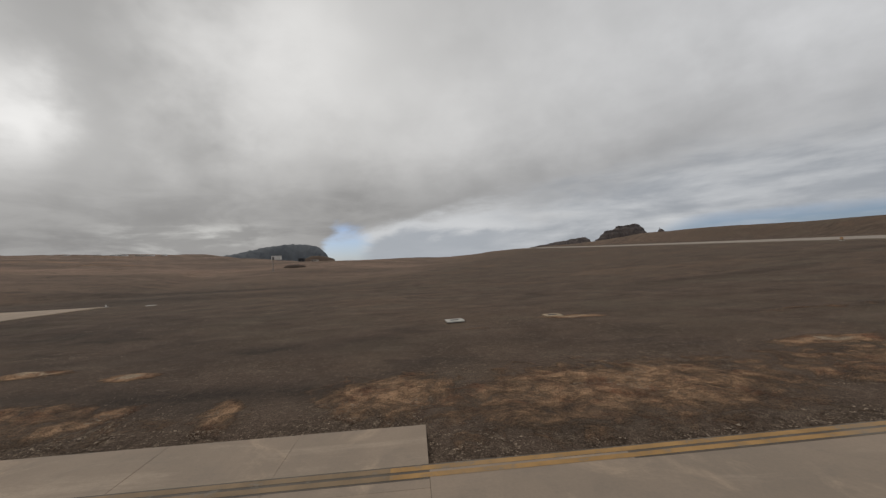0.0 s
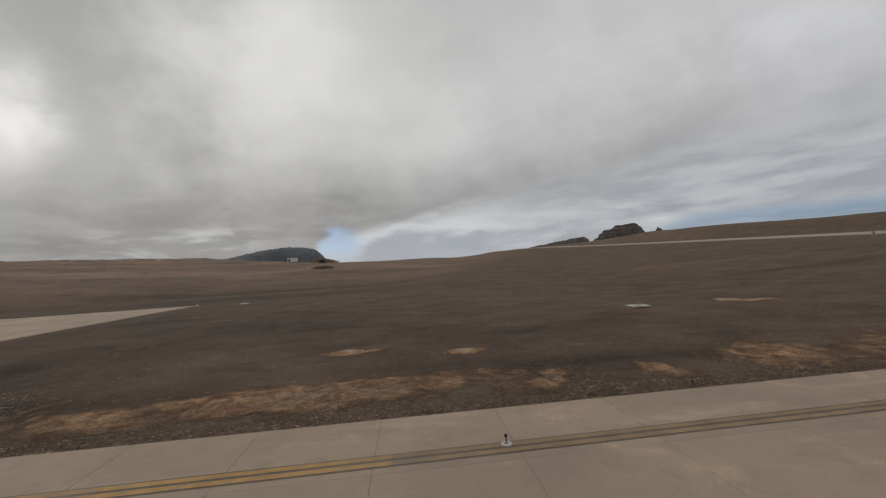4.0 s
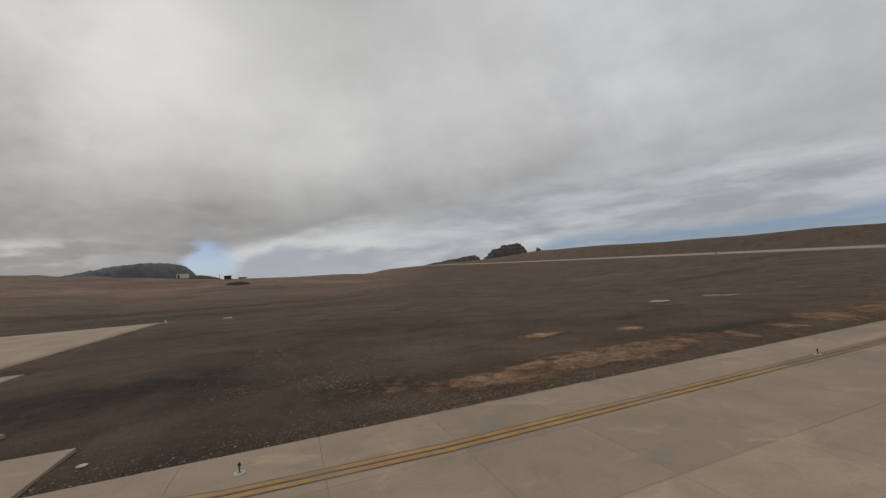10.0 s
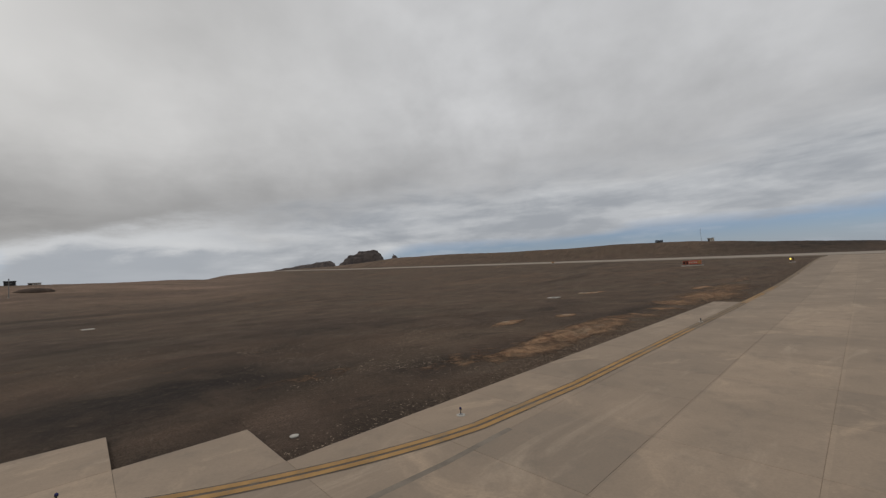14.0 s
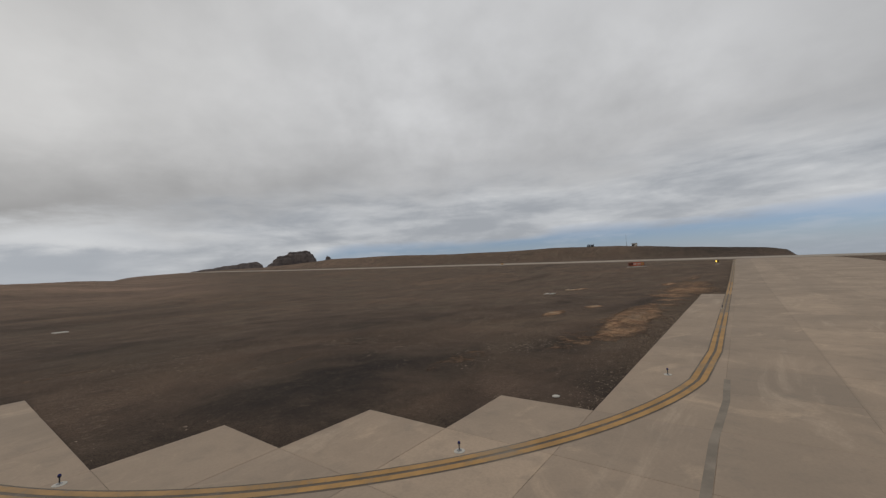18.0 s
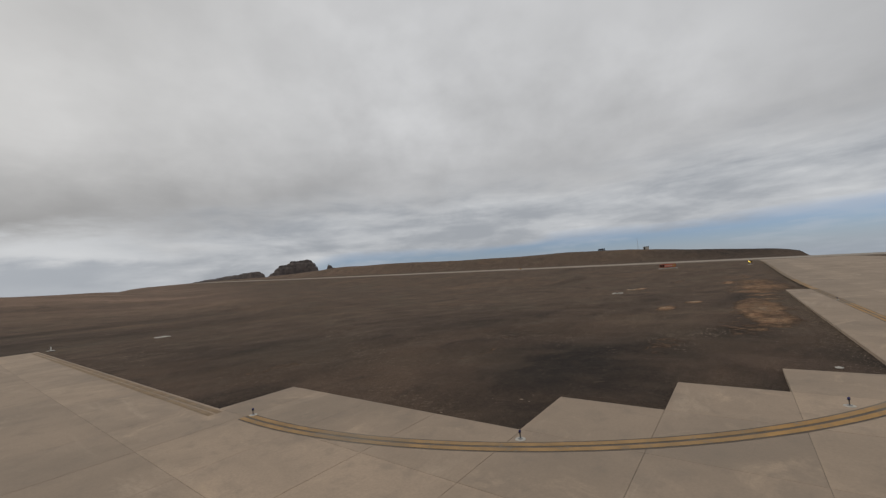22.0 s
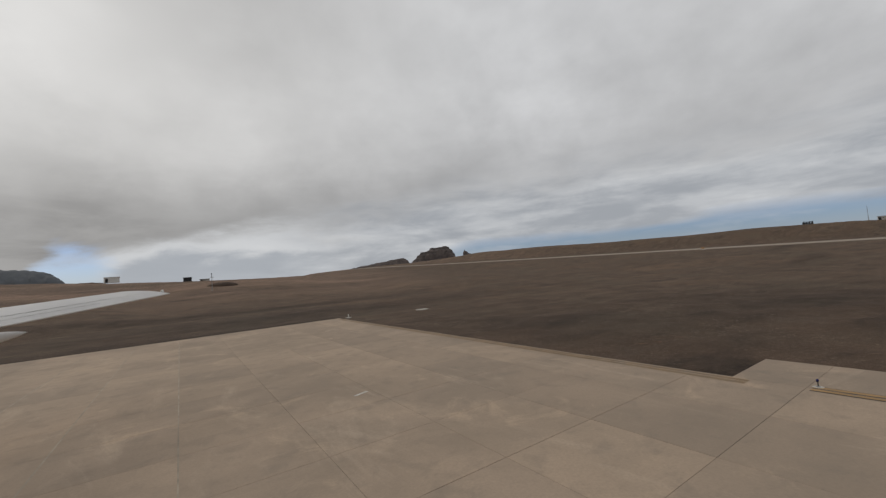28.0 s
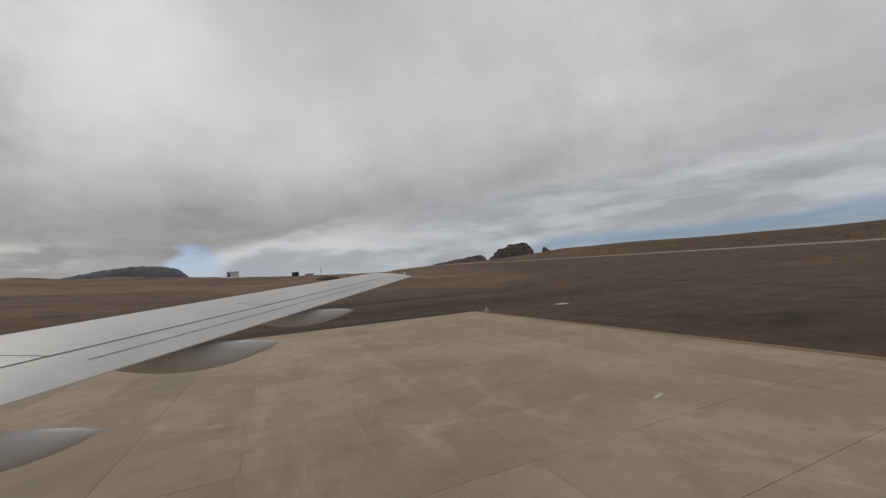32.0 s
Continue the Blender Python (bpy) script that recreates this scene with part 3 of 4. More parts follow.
def scatter():
    rng = random.Random(11)
    near, far = [], []
    while len(near) < 36000:
        x, y = rng.uniform(-32, 26), rng.uniform(5.5, 16)
        gx, gy = to_grid(x, y)
        o = outside(gx, gy)
        if o < 0.05:
            continue
        chance = blots(SAND, x, y) ** 1.5 * 0.9 + 0.26 * math.exp(-o / 0.6) + 0.006
        chance *= 0.35 + 1.3 * max(0.0, noise.noise((x * 0.6, y * 0.6, 8)) + 0.25)
        if rng.random() < chance:
            near.append((x, y, rng.uniform(0.010, 0.028) * (1.9 if rng.random() < 0.04 else 1.0)))
    while len(far) < 9000:
        x, y = rng.uniform(-46, 40), rng.uniform(9, 50)
        gx, gy = to_grid(x, y)
        chance = blots(PEBBLE, x, y) + 0.05 * max(0.0, noise.noise((x * 0.14, y * 0.22, 4)))
        if outside(gx, gy) > 0.1 and rng.random() < chance:
            far.append((x, y, rng.uniform(0.018, 0.042) * (1.8 if rng.random() < 0.06 else 1.0)))
    stones("gravel", "pale brown gravel and pebbles along the concrete edge", near)
    stones("scattered_stones", "small pale stones scattered over dark soil", far)


scatter()


# ---- painted edge line: two yellow bands on a dark ground ----
def edge_path():
    """The middle of the double line in plan units: straight, a bend of 16 units, straight."""
    pts = [(86 - k * 1.0, 6.33 + 0.084 * (86 - k * 1.0)) for k in range(111)]
    cx, cy, r = -26.6, 20.1, 15.95
    for k in range(90):
        a = radians(-94.8 - k / 89 * 81.8)
        pts.append((cx + r * math.cos(a), cy + r * math.sin(a)))
    return pts


def apron_path():
    return [(-42.95 - 0.0804 * (y - 20.75), y) for y in np.arange(20.3, 51, 0.8)]


def stripe(name, pts, offset, width, lift, mat, parent=None):
    verts = []
    for n, p in enumerate(pts):
        a, c = pts[max(0, n - 1)], pts[min(len(pts) - 1, n + 1)]
        t = Vector((c[0] - a[0], c[1] - a[1])).normalized()
        z = land(*p) * S if p[0] > 3 else 0.0
        for o in (offset - width / 2, offset + width / 2):
            verts.append((p[0] * S - t.y * o, p[1] * S + t.x * o, z + lift + (0.008 if p[0] > 3 else 0.0)))
    faces = [(2 * k, 2 * k + 1, 2 * k + 3, 2 * k + 2) for k in range(len(pts) - 1)]
    faces = [f[::-1] for f in faces]
    return mesh_object(name, verts, faces, mat, parent)


tagged(stripe("line_ground", edge_path(), 0.0, 0.50, 0.004, BLACKLINE), "faded dark band under the yellow edge lines", "road marking", kind="structure")
for beside in (-0.122, 0.122):
    tagged(stripe("faded_line", apron_path(), beside, 0.178, 0.008, FADED), "faint faded yellow line along the apron edge", "road marking", "taxiway edge lines", "structure")
    tagged(stripe("faded_line", edge_path()[:73], beside, 0.178, 0.008, FADED), "faint faded yellow line along the far taxiway", "road marking", "taxiway edge lines", "structure")
    tagged(stripe("faded_line", edge_path()[152:], beside, 0.160, 0.008, DULL), "faded yellow line round the end of the bend", "road marking", "taxiway edge lines", "structure")
    tagged(stripe("faded_line", edge_path()[87:100], beside, 0.160, 0.008, FADED), "faded worn yellow line along the taxiway edge", "road marking", "taxiway edge lines", "structure")
    for first, last in ((72, 88), (99, 153)):
        tagged(stripe("edge_line", edge_path()[first:last], beside, 0.160, 0.008, YELLOW), "worn yellow painted taxiway edge line", "road marking", "taxiway edge lines", "structure")
# a patched joint: one narrow dark grey band along the slabs
for pts, wide in (([(-27.6, 3.6), (-29.5, 3.42), (-32, 3.35), (-35.2, 3.1)], 0.16),):
    tagged(stripe("joint_patch", pts, 0.0, wide, 0.003, PATCHED), "dark grey band of a patched joint in the concrete", "stain", "stains", "structure")


# ---- taxiway edge lights ----
def edge_light(x, y):
    z = land(x, y) * S
    ob = thing("taxiway_light", (x * S, y * S, z), "small blue-lensed taxiway edge light on a stem", "taxiway light", "taxiway edge lights")
    part("base_plate", lathe([(0.115, 0.0), (0.115, 0.010), (0.10, 0.016)], 20), PALE, ob, "round pale concrete base")
    part("flange", lathe([(0.052, 0.016), (0.052, 0.026), (0.026, 0.032)], 16), GREY, ob)
    part("stem", lathe([(0.012, 0.026), (0.012, 0.135), (0.021, 0.14)], 12), DARK, ob, "dark metal stem")
    body = part("lamp_body", lathe([(0.024, 0.14), (0.032, 0.148), (0.032, 0.163)], 14), DARK, ob)
    part("lens", lathe([(0.028, 0.163), (0.030, 0.182), (0.022, 0.20), (0.007, 0.21)], 14), BLUE, body, "blue glass lens", True)
    return ob


for spot in ((-10.9, 5.55), (-27.8, 4.98), (-34.9, 6.95), (-39.95, 12.05), (-42.35, 19.1)):
    edge_light(*spot)


# ---- inspection covers on the plain ----
def cover(x, y, size, label, mat, turn, slot=True):
    z = (land(x, y) - 0.02) * S
    ob = thing("inspection_cover", (x * S, y * S, z), label, "inspection cover", "inspection covers", turn)
    slab = part("slab", block((size, size, 0.075), (0, 0, 0), 0.012), mat, ob)
    if slot:
        part("lid", block((size * 0.5, size * 0.26, 0.02), (0, 0, 0.072), 0.006), DARK, slab, "dark recessed lid")
    return ob


cover(0.5, 22.9, 1.15, "square white concrete inspection cover with dark lid", PALE, 8)
cover(6.3, 23.0, 1.1, "square beige inspection cover half buried in sand", SANDY, 4)
cover(-37.6, 49.6, 1.0, "pale square inspection cover on dark soil", PALE, 12, False)
tagged(part("stone_cap", lathe([(0.105, 0), (0.11, 0.02), (0.08, 0.032)], 10, (-31.1 * S, 6.85 * S, -0.03)), PALE), "small round pale marker cap in dark soil", "marker cap")


def corner_marker(x, y):
    ob = thing("corner_marker", (x * S, y * S, 0), "small pale marker post at the apron corner", "marker post")
    part("foot", block((0.5, 0.5, 0.05), (0, 0, 0.0), 0.01), PALE, ob)
    part("post", lathe([(0.05, 0.05), (0.05, 0.32), (0.03, 0.36)], 10), WHITE, ob)
    return ob


corner_marker(-44.5, 50.9)
for x, y, wide in ((-50.9, 26.9, 0.55), (-54.6, 22.4, 0.2)):
    ob = block((wide, 0.10, 0.004), (x * S, y * S, 0.002), 0.0, 24)
    tagged(part("paint_scrap", ob, SCRAP), "short white paint fleck on the apron concrete", "paint mark", "paint flecks", "structure")


# ---- holding-position sign, guard light, runway board ----
def holding_sign(x, y):
    z = land(x, y) * S
    ob = thing("holding_sign", (x * S, y * S, z), "long red and black holding sign on a concrete slab", "airfield sign", turn=-76)
    part("plinth", block((4.2, 0.8, 0.16), (0, 0, -0.04), 0.02), PALE, ob, "pale concrete plinth")
    for px in (-1.5, -0.5, 0.5, 1.5):
        part("leg", block((0.06, 0.06, 0.26), (px, 0, 0.12), 0.008), GREY, ob)
    part("cabinet", block((3.5, 0.24, 0.78), (0, 0, 0.36), 0.03), RED, ob, "red framed cabinet")
    black = part("black_panel", block((0.95, 0.02, 0.62), (-1.20, -0.135, 0.44), 0.004), BLACK, ob, "black panel")
    red = part("red_panel", block((1.75, 0.02, 0.62), (0.18, -0.135, 0.44), 0.004), RED, ob, "red panel")
    part("end_panel", block((0.55, 0.02, 0.62), (1.38, -0.135, 0.44), 0.004), ORANGE, ob, "orange panel")
    for px, wide in ((-1.2, 0.22), (-0.48, 0.24), (-0.12, 0.22), (0.18, 0.10), (0.48, 0.26), (0.84, 0.24)):
        part("letter_bar", block((wide, 0.012, 0.32), (px, -0.152, 0.59), 0.003), PALE if px > -1 else RED, red if px > -1 else black)
    return ob


holding_sign(55.0, 28.8)


def guard_light(x, y):
    z = land(x, y) * S
    ob = thing("guard_light", (x * S, y * S, z), "yellow twin runway guard light on short posts, one lamp lit", "guard light", turn=-86)
    part("plinth", block((0.9, 0.5, 0.12), (0, 0, -0.03), 0.015), PALE, ob)
    for px in (-0.22, 0.22):
        part("post", lathe([(0.035, 0.08), (0.035, 0.50)], 10, (px, 0, 0)), DARK, ob)
    part("housing", block((0.78, 0.22, 0.40), (0, 0, 0.48), 0.04), AMBER, ob, "yellow housing")
    for px, mat in ((-0.19, LAMP), (0.19, DARK)):
        bm = lathe([(0.13, 0.0), (0.13, 0.04), (0.09, 0.05)], 18)
        bmesh.ops.transform(bm, matrix=pose(px, -0.11, 0.69, 90), verts=bm.verts)
        lamp = part("lamp", bm, mat, ob, "lit amber lamp" if mat is LAMP else "")
        bm = block((0.30, 0.14, 0.025), (px, -0.17, 0.84), 0.006)
        part("visor", bm, DARK, lamp)
    return ob


guard_light(57.8, 13.9)


def runway_board(x, y):
    z = land(x, y) * S
    ob = thing("runway_board", (x * S, y * S, z), "orange marker board beside the runway", "airfield sign", turn=60)
    part("plinth", block((1.8, 0.6, 0.14), (0, 0, -0.02), 0.02), PALE, ob)
    for px in (-0.7, 0.7):
        part("leg", block((0.08, 0.08, 0.3), (px * 0.75, 0, 0.1), 0.008), DARK, ob)
    part("board", block((1.5, 0.18, 0.6), (0, 0, 0.36), 0.03), ORANGE, ob)
    return ob


runway_board(90, 88)


# ---- huts, cabins and masts on the rises ----
def hut(name, x, y, size, wall, roof, label, turn=0.0, doors=1, windows=2, sink=0.3):
    z = land(x, y) * S - sink
    ob = thing(name, (x * S, y * S, z), label, "building", turn=turn)
    w, d, h = size
    part("wall", block((w, d, h), (0, 0, 0), 0.03), wall, ob)
    part("roof", block((w + 0.3, d + 0.3, 0.16), (0, 0, h + 0.002), 0.03), roof, ob)
    for k in range(doors):
        door = part("door", block((0.9, 0.06, min(2.0, h * 0.8)), (-w * 0.32 + k * 1.6, -d / 2 - 0.02, 0.02), 0.01), DARK, ob)
        part("door_handle", block((0.12, 0.05, 0.04), (-w * 0.32 + k * 1.6 + 0.32, -d / 2 - 0.06, h * 0.38), 0.005), GREY, door)
    for k in range(windows):
        window = part("window", block((w * 0.09, 0.06, h * 0.26), (w * (0.02 + 0.16 * k), -d / 2 - 0.02, h * 0.5), 0.01), DARK, ob)
        part("sill", block((w * 0.10, 0.12, 0.05), (w * (0.02 + 0.16 * k), -d / 2 - 0.05, h * 0.5 - 0.05), 0.008), GREY, window)
    return ob


hut("white_hut", -92.8, 216, (5.2, 3.2, 2.3), WHITE, PALE, "long low white hut on the brown rise", 8, 1, 0)
hut("dark_cabin", -65, 178, (2.7, 2.2, 1.6), DARK, DARK, "small dark equipment cabin on the skyline", 4, 1, 1)
hut("low_shed", -60, 181, (3.2, 1.8, 0.8), PALE, GREY, "low pale shed beside the dark cabin", 4, 1, 2)
hut("ridge_cabin", 184, 65, (2.9, 2.0, 1.7), PALE, GREY, "pale cabin on the dark ridge", -72, 1, 1)
for k in range(4):
    hut("ridge_box", 184, 87 + 1.0 * k, (0.6, 0.6, 1.5), DARK, DARK, "dark upright equipment box on the ridge", -70, 1, 1)
rng = random.Random(3)
for k in range(9):
    a, r = radians(-43.5 + k * 1.3 + rng.uniform(-0.3, 0.3)), 430
    hut("far_shed", -30 + r * math.sin(a), 10 + r * math.cos(a), (rng.uniform(4, 8), 4, 2.4), WHITE if k % 3 else PALE, GREY, "small pale shed far off on the slope", rng.uniform(-20, 20), 1, 2)


def mast(x, y, tall, label, arm=0.0):
    z = land(x, y) * S - 0.2
    ob = thing("mast", (x * S, y * S, z), label, "mast")
    part("footing", block((0.6, 0.6, 0.3), (0, 0, 0.0), 0.03), PALE, ob)
    part("pole", lathe([(0.10, 0.3), (0.055, tall)], 10), GREY, ob)
    if arm:
        part("crossarm", block((arm, 0.08, 0.08), (0, 0, tall * 0.80), 0.01), GREY, ob)
        part("head", lathe([(0.10, tall), (0.13, tall + 0.15), (0.04, tall + 0.3)], 10), DARK, ob)
    return ob


mast(-56.7, 129, 4.7, "grey mast with a short crossarm on the rise", 0.9)
mast(-20.6, 440, 2.6, "short grey post far off on the rise")
mast(184, 69, 7.0, "thin grey mast on the dark ridge")
tagged(part("soil_heap", lathe([(4.6, -0.6), (4.2, 0.15), (3.0, 0.75), (1.2, 1.0)], 22, (-54.5 * S, 142 * S, land(-54.5, 142) * S)), MOUND, None, "", True), "low dark heap of cinders on brown soil", "soil heap")


# ---- crags and table mountain ----
def crag(name, az, r, wide, deep, foot, profile, mat, label, rough=0.10, cells=(90, 34), terrace=0.35):
    """A rock body: its skyline is a profile of (part of the width, height), its flanks steep and broken."""
    cx, cy = -30 + r * math.sin(radians(az)), 10 + r * math.cos(radians(az))
    side = Vector((math.cos(radians(az)), -math.sin(radians(az)), 0))
    back = Vector((math.sin(radians(az)), math.cos(radians(az)), 0))
    nu, nv = cells
    verts = []
    foot, profile = foot - 16, [(u, h + 16 if 0 < u < 1 else 0) for u, h in profile]
    for j in range(nv + 1):
        v = j / nv * 2 - 1
        for i in range(nu + 1):
            u = i / nu
            top = table(profile, u)
            wob = noise.fractal((u * wide * 0.06, v * deep * 0.06, 7), 0.9, 2.1, 5)
            fall = max(0.0, 1 - abs(v + 0.12 * wob) ** 2.6)
            h = top * (fall ** 0.7) * (1 + rough * wob)
            tread = max(p[1] for p in profile) * 0.17
            h = h * (1 - terrace) + round(h / tread) * tread * terrace
            p = Vector((cx, cy, foot)) + side * ((u - 0.5) * wide) + back * (v * deep / 2) + Vector((0, 0, h if top > 0 else -4))
            verts.append(p * S)
    w = nu + 1
    faces = [(j * w + i, j * w + i + 1, (j + 1) * w + i + 1, (j + 1) * w + i) for j in range(nv) for i in range(nu)]
    return tagged(mesh_object(name, verts, faces, mat, None, terrace == 0.0), label, "rock")


crag("rock_crag", 26.5, 850, 102, 60, 30, [(0, 0), (0.03, 2), (0.12, 8), (0.17, 14), (0.24, 19), (0.30, 21), (0.38, 22), (0.48, 28), (0.62, 29), (0.79, 30), (0.86, 27), (0.92, 21), (0.97, 12), (1, 0)], ROCK, "dark blocky basalt crag on the ridge", 0.06, (90, 34), 0.32)
crag("rock_stack", 31.6, 850, 22, 20, 33, [(0, 0), (0.10, 12), (0.24, 18), (0.42, 15), (0.6, 10), (0.85, 8), (1, 0)], ROCK, "small dark rock stack beside the crag", 0.12, (34, 20))
crag("rock_ridge", 18.1, 850, 150, 60, 22, [(0, 0), (0.02, 1), (0.25, 8), (0.5, 13), (0.7, 17), (0.90, 20), (0.96, 15), (1, 0)], ROCK, "low dark rocky spur running to the crag", 0.05, (120, 34), 0.06)
crag("table_mountain", -26.2, 1350, 520, 260, 4, [(0, 0), (0.15, 30), (0.35, 52), (0.5, 66), (0.62, 80), (0.74, 87), (0.86, 85), (0.93, 75), (0.97, 50), (1, 0)], MESA, "flat-topped grey mountain with a steep end", 0.03, (120, 40), 0.0)
crag("earth_mound", -53.5, 96, 30, 22, 2.3, [(0, 0), (0.1, 5), (0.3, 6.2), (0.55, 5.6), (0.75, 3.4), (0.9, 1.2), (1, 0)], MOUND, "dark brown earth mound on the slope", 0.05, (60, 26), 0.0)
crag("brown_knoll", -15.0, 520, 56, 50, 10, [(0, 0), (0.12, 8), (0.35, 12), (0.6, 11.5), (0.85, 7), (1, 0)], KNOLL, "low rounded brown knoll behind the white hut", 0.03, (60, 24), 0.0)


# ---- the aircraft's wing, standing where it comes to at the end of the taxi ----
WING_AT, WING_HEAD = (-57.7 * S, 18.08 * S), 77.5
WF = Vector((-math.sin(radians(WING_HEAD)), math.cos(radians(WING_HEAD)), 0))
WR = Vector((math.cos(radians(WING_HEAD)), math.sin(radians(WING_HEAD)), 0))


def on_wing(out_, fore, z):
    p = Vector((*WING_AT, 0)) + WR * out_ + WF * fore
    return Vector((p.x, p.y, z))


def wing_te(l):
    return 1.2 + 0.47 * (14.5 - l), 2.85 + 0.1085 * (l - 5.6)


def wing_chord(l):
    return max(0.9, 1.7 + 0.195 * (14.5 - l))


def wing_upper(l, c):
    """A place on the upper skin: c runs from 0 at the trailing edge to 1 at the leading edge."""
    f, z = wing_te(l)
    ch = wing_chord(l)
    rise = ch * (0.11 * c + 0.19 * c * (1 - c) - 0.10 * max(0.0, c - 0.85) ** 2 * 20)
    return on_wing(l, f + c * ch, z + rise)


def wing_lower(l, c):
    f, z = wing_te(l)
    ch = wing_chord(l)
    return on_wing(l, f + c * ch, z - 0.015 + ch * (0.02 * c - 0.22 * c * (1 - c) + (0.05 * c ** 6)))


def aircraft_wing():
    ob = thing("aircraft_wing", (WING_AT[0], WING_AT[1], 0), "light grey swept airliner wing with flap track fairings", "aircraft wing")
    ob.matrix_world = Matrix.Identity(4)

    def skin(name, c0, c1, mat, n=10, label=""):
        bm = bmesh.new()
        rows = []
        for k in range(25):
            l = 3.6 + (14.5 - 3.6) * k / 24
            ring = [wing_upper(l, c0 + (c1 - c0) * i / n) for i in range(n + 1)]
            ring += [wing_lower(l, c1 + (c0 - c1) * i / n) for i in range(n + 1)]
            rows.append([bm.verts.new(p) for p in ring])
        m = len(rows[0])
        for a, c in zip(rows, rows[1:]):
            for i in range(m):
                bm.faces.new((a[i], a[(i + 1) % m], c[(i + 1) % m], c[i]))
        bm.faces.new(rows[0][::-1])
        bm.faces.new(rows[-1])
        made = part(name, bm, mat, ob, label, True)
        made.data.set_sharp_from_angle(angle=radians(28))
        return made

    skin("main_panel", 0.256, 1.0, WING)
    skin("flap", 0.0, 0.250, WING, 6, "pale grey trailing-edge flap")

    def seam(pts, wide):
        bm = bmesh.new()
        prev = None
        for a, c in pts:
            q, r = wing_upper(a, c - wide), wing_upper(a, c + wide)
            pair = [bm.verts.new(q + Vector((0, 0, 0.006))), bm.verts.new(r + Vector((0, 0, 0.006)))]
            if prev:
                bm.faces.new((prev[0], prev[1], pair[1], pair[0]))
            prev = pair
        return part("panel_seam", bm, WINGLINE, ob, "thin dark panel gap")

    seam([(3.6 + 0.45 * k, 0.255) for k in range(22)], 0.0035)
    seam([(6.2 + 0.45 * k, 0.13) for k in range(15)], 0.0025)
    for l in (6.3, 9.4):
        bm = bmesh.new()
        va = [bm.verts.new(wing_upper(l + dl - c * 0.5, c) + Vector((0, 0, 0.006))) for dl, c in ((0, 0.26), (0.02, 0.26), (0.02, 0.45), (0, 0.45))]
        bm.faces.new(va)
        part("panel_seam", bm, WINGLINE, ob)

    def fairing(l, tip_f, tip_z, long, deep):
        bm = bmesh.new()
        rings = []
        for k in range(15):
            s = k / 14
            rad = deep * 0.5 * max(0.012, math.sin(math.pi * min(1.0, 0.92 * s ** 0.80))) ** 0.95
            lift = 0.10 * (1 - s) + (0.16 * s ** 2)
            rings.append([bm.verts.new(on_wing(l + 0.62 * rad * math.cos(2 * math.pi * i / 16), tip_f + long * s, tip_z - 0.10 + lift - 0.25 * deep * math.sin(math.pi * s) + rad * math.sin(2 * math.pi * i / 16))) for i in range(16)])
        for a, c in zip(rings, rings[1:]):
            for i in range(16):
                bm.faces.new((a[i], a[(i + 1) % 16], c[(i + 1) % 16], c[i]))
        bm.faces.new(rings[0][::-1])
        bm.faces.new(rings[-1])
        part("flap_track_fairing", bm, WING, ob, "grey canoe-shaped flap track fairing", True)

    fairing(7.6, 3.62, 2.86, 3.3, 0.45)
    fairing(9.8, 2.67, 3.14, 2.6, 0.34)
    fairing(5.2, 4.66, 2.45, 3.4, 0.45)
    tip = wing_upper(14.5, 0.15)
    bm = lathe([(0.02, 0), (0.05, 0.03), (0.05, 0.10), (0.02, 0.14)], 10)
    bmesh.ops.transform(bm, matrix=Matrix.Translation(tip + WR * 0.06) @ pose(0, 0, -0.05), verts=bm.verts)
    part("tip_light", bm, WHITE, ob, "small white wing-tip light")
    return ob


aircraft_wing()


# ---- slabs of the taxiway and the apron ----
COLS = [0.15 - 2.6 * k for k in range(13)] + [-31.05 - 2.45 * k for k in range(1, 20)]
ROWS_V = [8.2 - 2.375 * k for k in range(10)][::-1] + [8.2 + 2.4 * k for k in range(1, 21)]


def top_of(x0):
    for lim, top in ((-31.0, 8.2), (-33.4, 10.6), (-35.9, 13.0), (-38.45, 15.45), (-40.85, 24.1)):
        if x0 > lim:
            return top
    return 55.3


slab_meshes = {}


def slab_mesh(w, d):
    key = (round(w, 2), round(d, 2))
    if key not in slab_meshes:
        a, c, h, e = key[0] * S / 2 - 0.004, key[1] * S / 2 - 0.004, 0.22, 0.005
        verts = [(sx * a, sy * c, -h) for sx, sy in ((-1, -1), (1, -1), (1, 1), (-1, 1))]
        verts += [(sx * a, sy * c, -e) for sx, sy in ((-1, -1), (1, -1), (1, 1), (-1, 1))]
        verts += [(sx * (a - e), sy * (c - e), 0) for sx, sy in ((-1, -1), (1, -1), (1, 1), (-1, 1))]
        faces = [(8, 9, 10, 11)] + [(k, (k + 1) % 4, 4 + (k + 1) % 4, 4 + k) for k in range(4)] + [(4 + k, 4 + (k + 1) % 4, 8 + (k + 1) % 4, 8 + k) for k in range(4)]
        me = bpy.data.meshes.new("slab")
        me.from_pydata(verts, [], faces)
        me.materials.append(CONCRETE)
        slab_meshes[key] = me
    return slab_meshes[key]


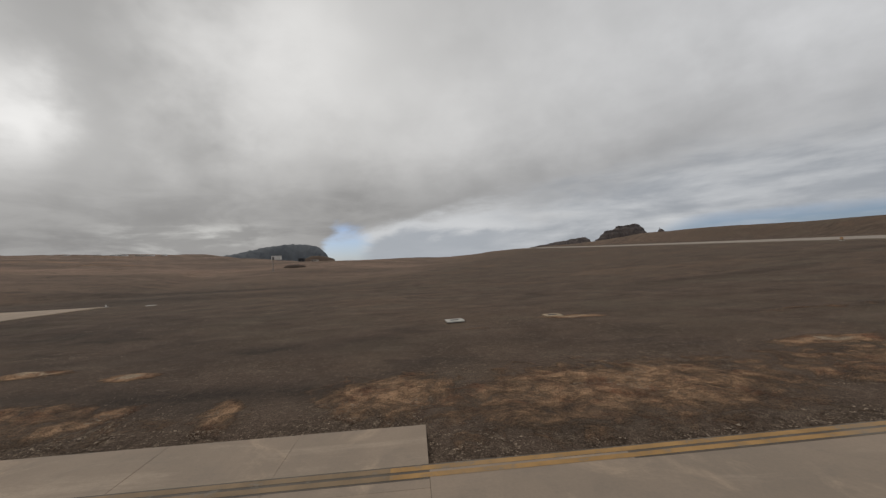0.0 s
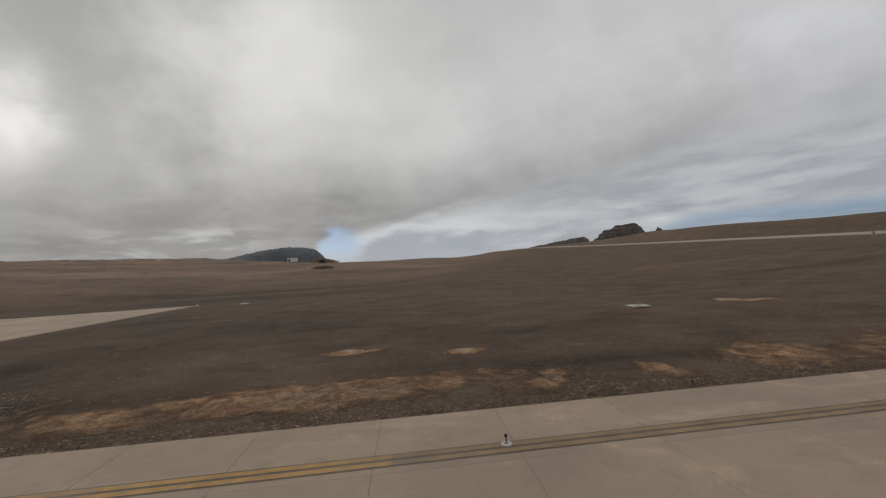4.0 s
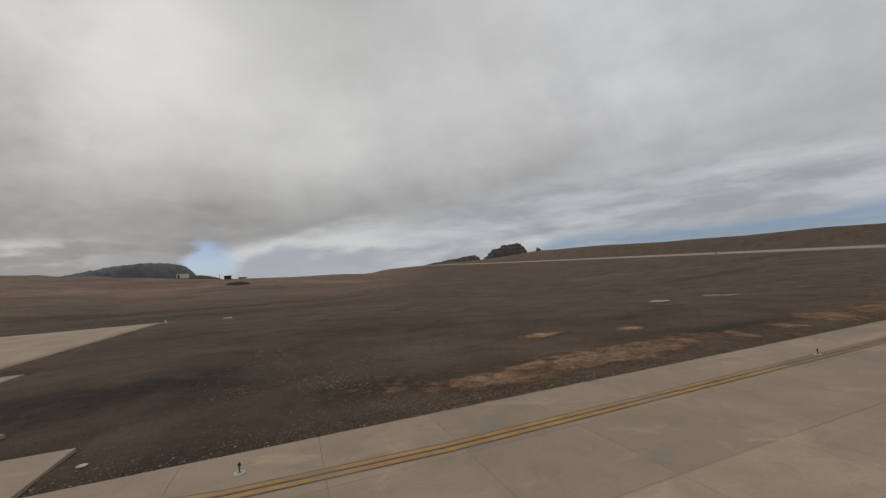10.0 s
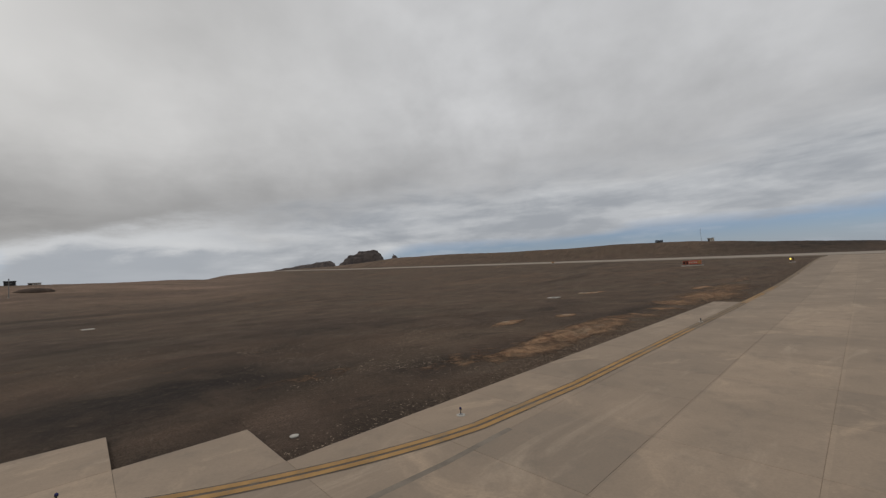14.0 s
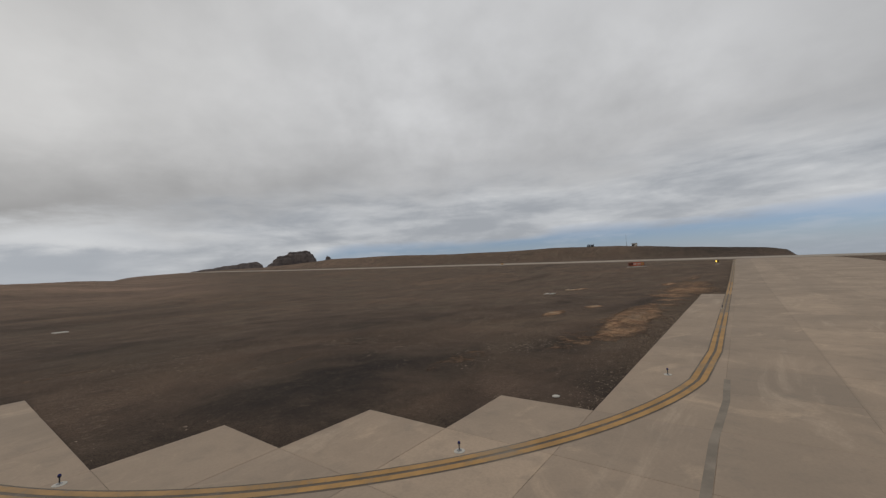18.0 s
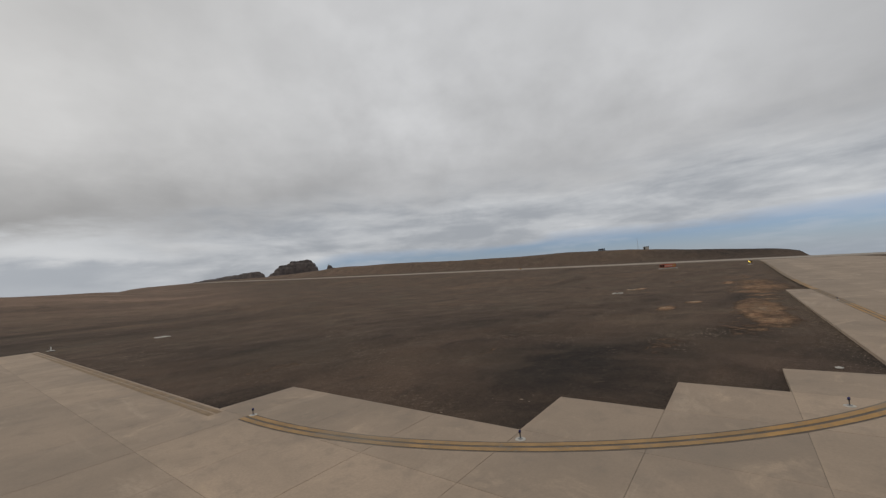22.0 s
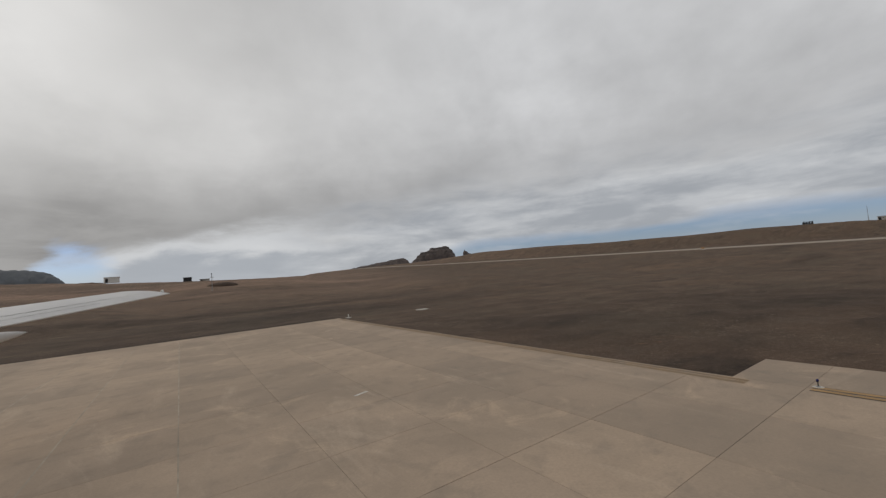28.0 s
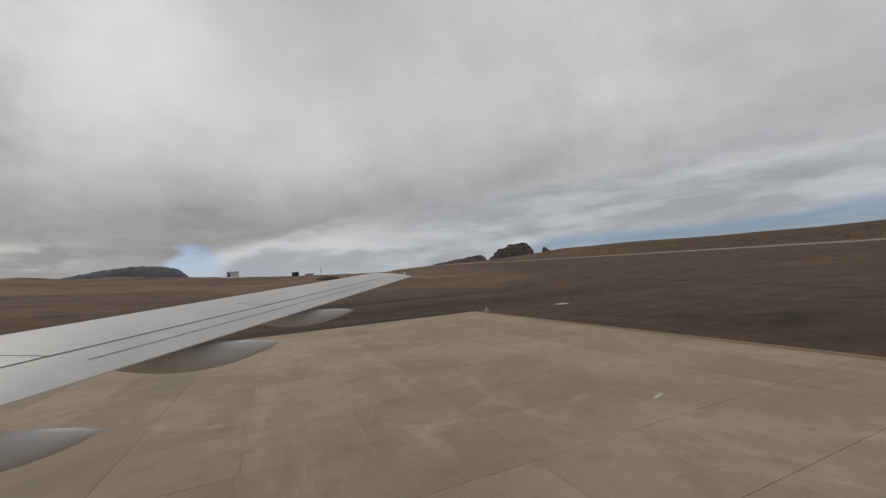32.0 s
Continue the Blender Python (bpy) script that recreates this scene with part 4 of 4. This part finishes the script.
def pave():
    taxi = tagged(new("taxiway"), "weathered beige concrete taxiway of jointed slabs", "pavement", kind="structure")
    apron = tagged(new("apron"), "wide weathered concrete apron of jointed slabs", "pavement", kind="structure")
    rest_v, rest_f = [], []
    rng = random.Random(21)
    counts = {"taxiway": 0, "apron": 0}
    for x1, x0 in zip(COLS, COLS[1:]):
        top = top_of((x0 + x1) / 2)
        rows = [v for v in ROWS_V if v < top - 0.3] + [top]
        for y0, y1 in zip(rows, rows[1:]):
            mx, my = (x0 + x1) / 2, (y0 + y1) / 2
            px, py = grid_xy(mx, my)
            home = taxi if x0 > -41 else apron
            near = (home is taxi and my > -9) or (home is apron and mx > -68 and 6 < my < 46)
            if near and counts[home.name] < 290:
                counts[home.name] += 1
                ob = new("slab", slab_mesh(x1 - x0, y1 - y0))
                ob.matrix_world = pose(px * S, py * S, rng.uniform(-0.0015, 0.0015), 0, 0, TURN)
                ob.parent = home
            else:
                me = slab_mesh(x1 - x0, y1 - y0)
                k, m = len(rest_v), pose(px * S, py * S, 0, 0, 0, TURN)
                rest_v += [m @ v.co for v in me.vertices]
                rest_f += [tuple(k + i for i in p.vertices) for p in me.polygons]
    tagged(mesh_object("slab_field", rest_v, rest_f, CONCRETE, apron), kind="stuff")
    bed = []
    for bx0, bx1, by1 in ((-31.05, 0.14, 8.19), (-33.5, -31.05, 10.59), (-35.95, -33.5, 12.99), (-38.4, -35.95, 15.44), (-40.85, -38.4, 24.09), (-77, -40.85, 55.29)):
        k = len(bed)
        bed += [Vector((*grid_xy(a, c), -0.007 / S)) * S for a, c in ((bx0, -13), (bx1, -13), (bx1, by1), (bx0, by1))]
    mesh_object("joint_filler", bed, [tuple(range(4 * k, 4 * k + 4)) for k in range(len(bed) // 4)], JOINT, taxi)
    for gx in (-53.1, -55.55, -58.0):
        verts = []
        for k in range(31):
            for o in (-0.022, 0.022):
                x, y = grid_xy(gx + o * (0.7 + 0.5 * noise.noise((k * 0.7, gx, 1.0))), 20 + 1.1 * k)
                verts.append((x * S, y * S, 0.004))
        mesh_object("sealed_joint", verts, [(2 * k, 2 * k + 1, 2 * k + 3, 2 * k + 2) for k in range(30)], SEAL, apron)
    east = [0.15, 2.0] + [2 + 2.7 * k for k in range(1, 39)]
    for gy in (3.45, 1.08, -1.3, -3.7):
        verts = []
        for gx in east:
            for o in (-0.008, 0.008):
                x, y = grid_xy(gx, gy + o)
                verts.append((x * S, y * S, (land(x, y) + 0.007) * S))
        mesh_object("joint_line", verts, [(2 * k, 2 * k + 2, 2 * k + 3, 2 * k + 1) for k in range(len(east) - 1)], JOINT, taxi)
    draped("slab_field", east, [-13.2, -8, -3, 1, 4, 6.35], 0.004, CONCRETE, grid_xy, taxi)["kind"] = "stuff"


pave()
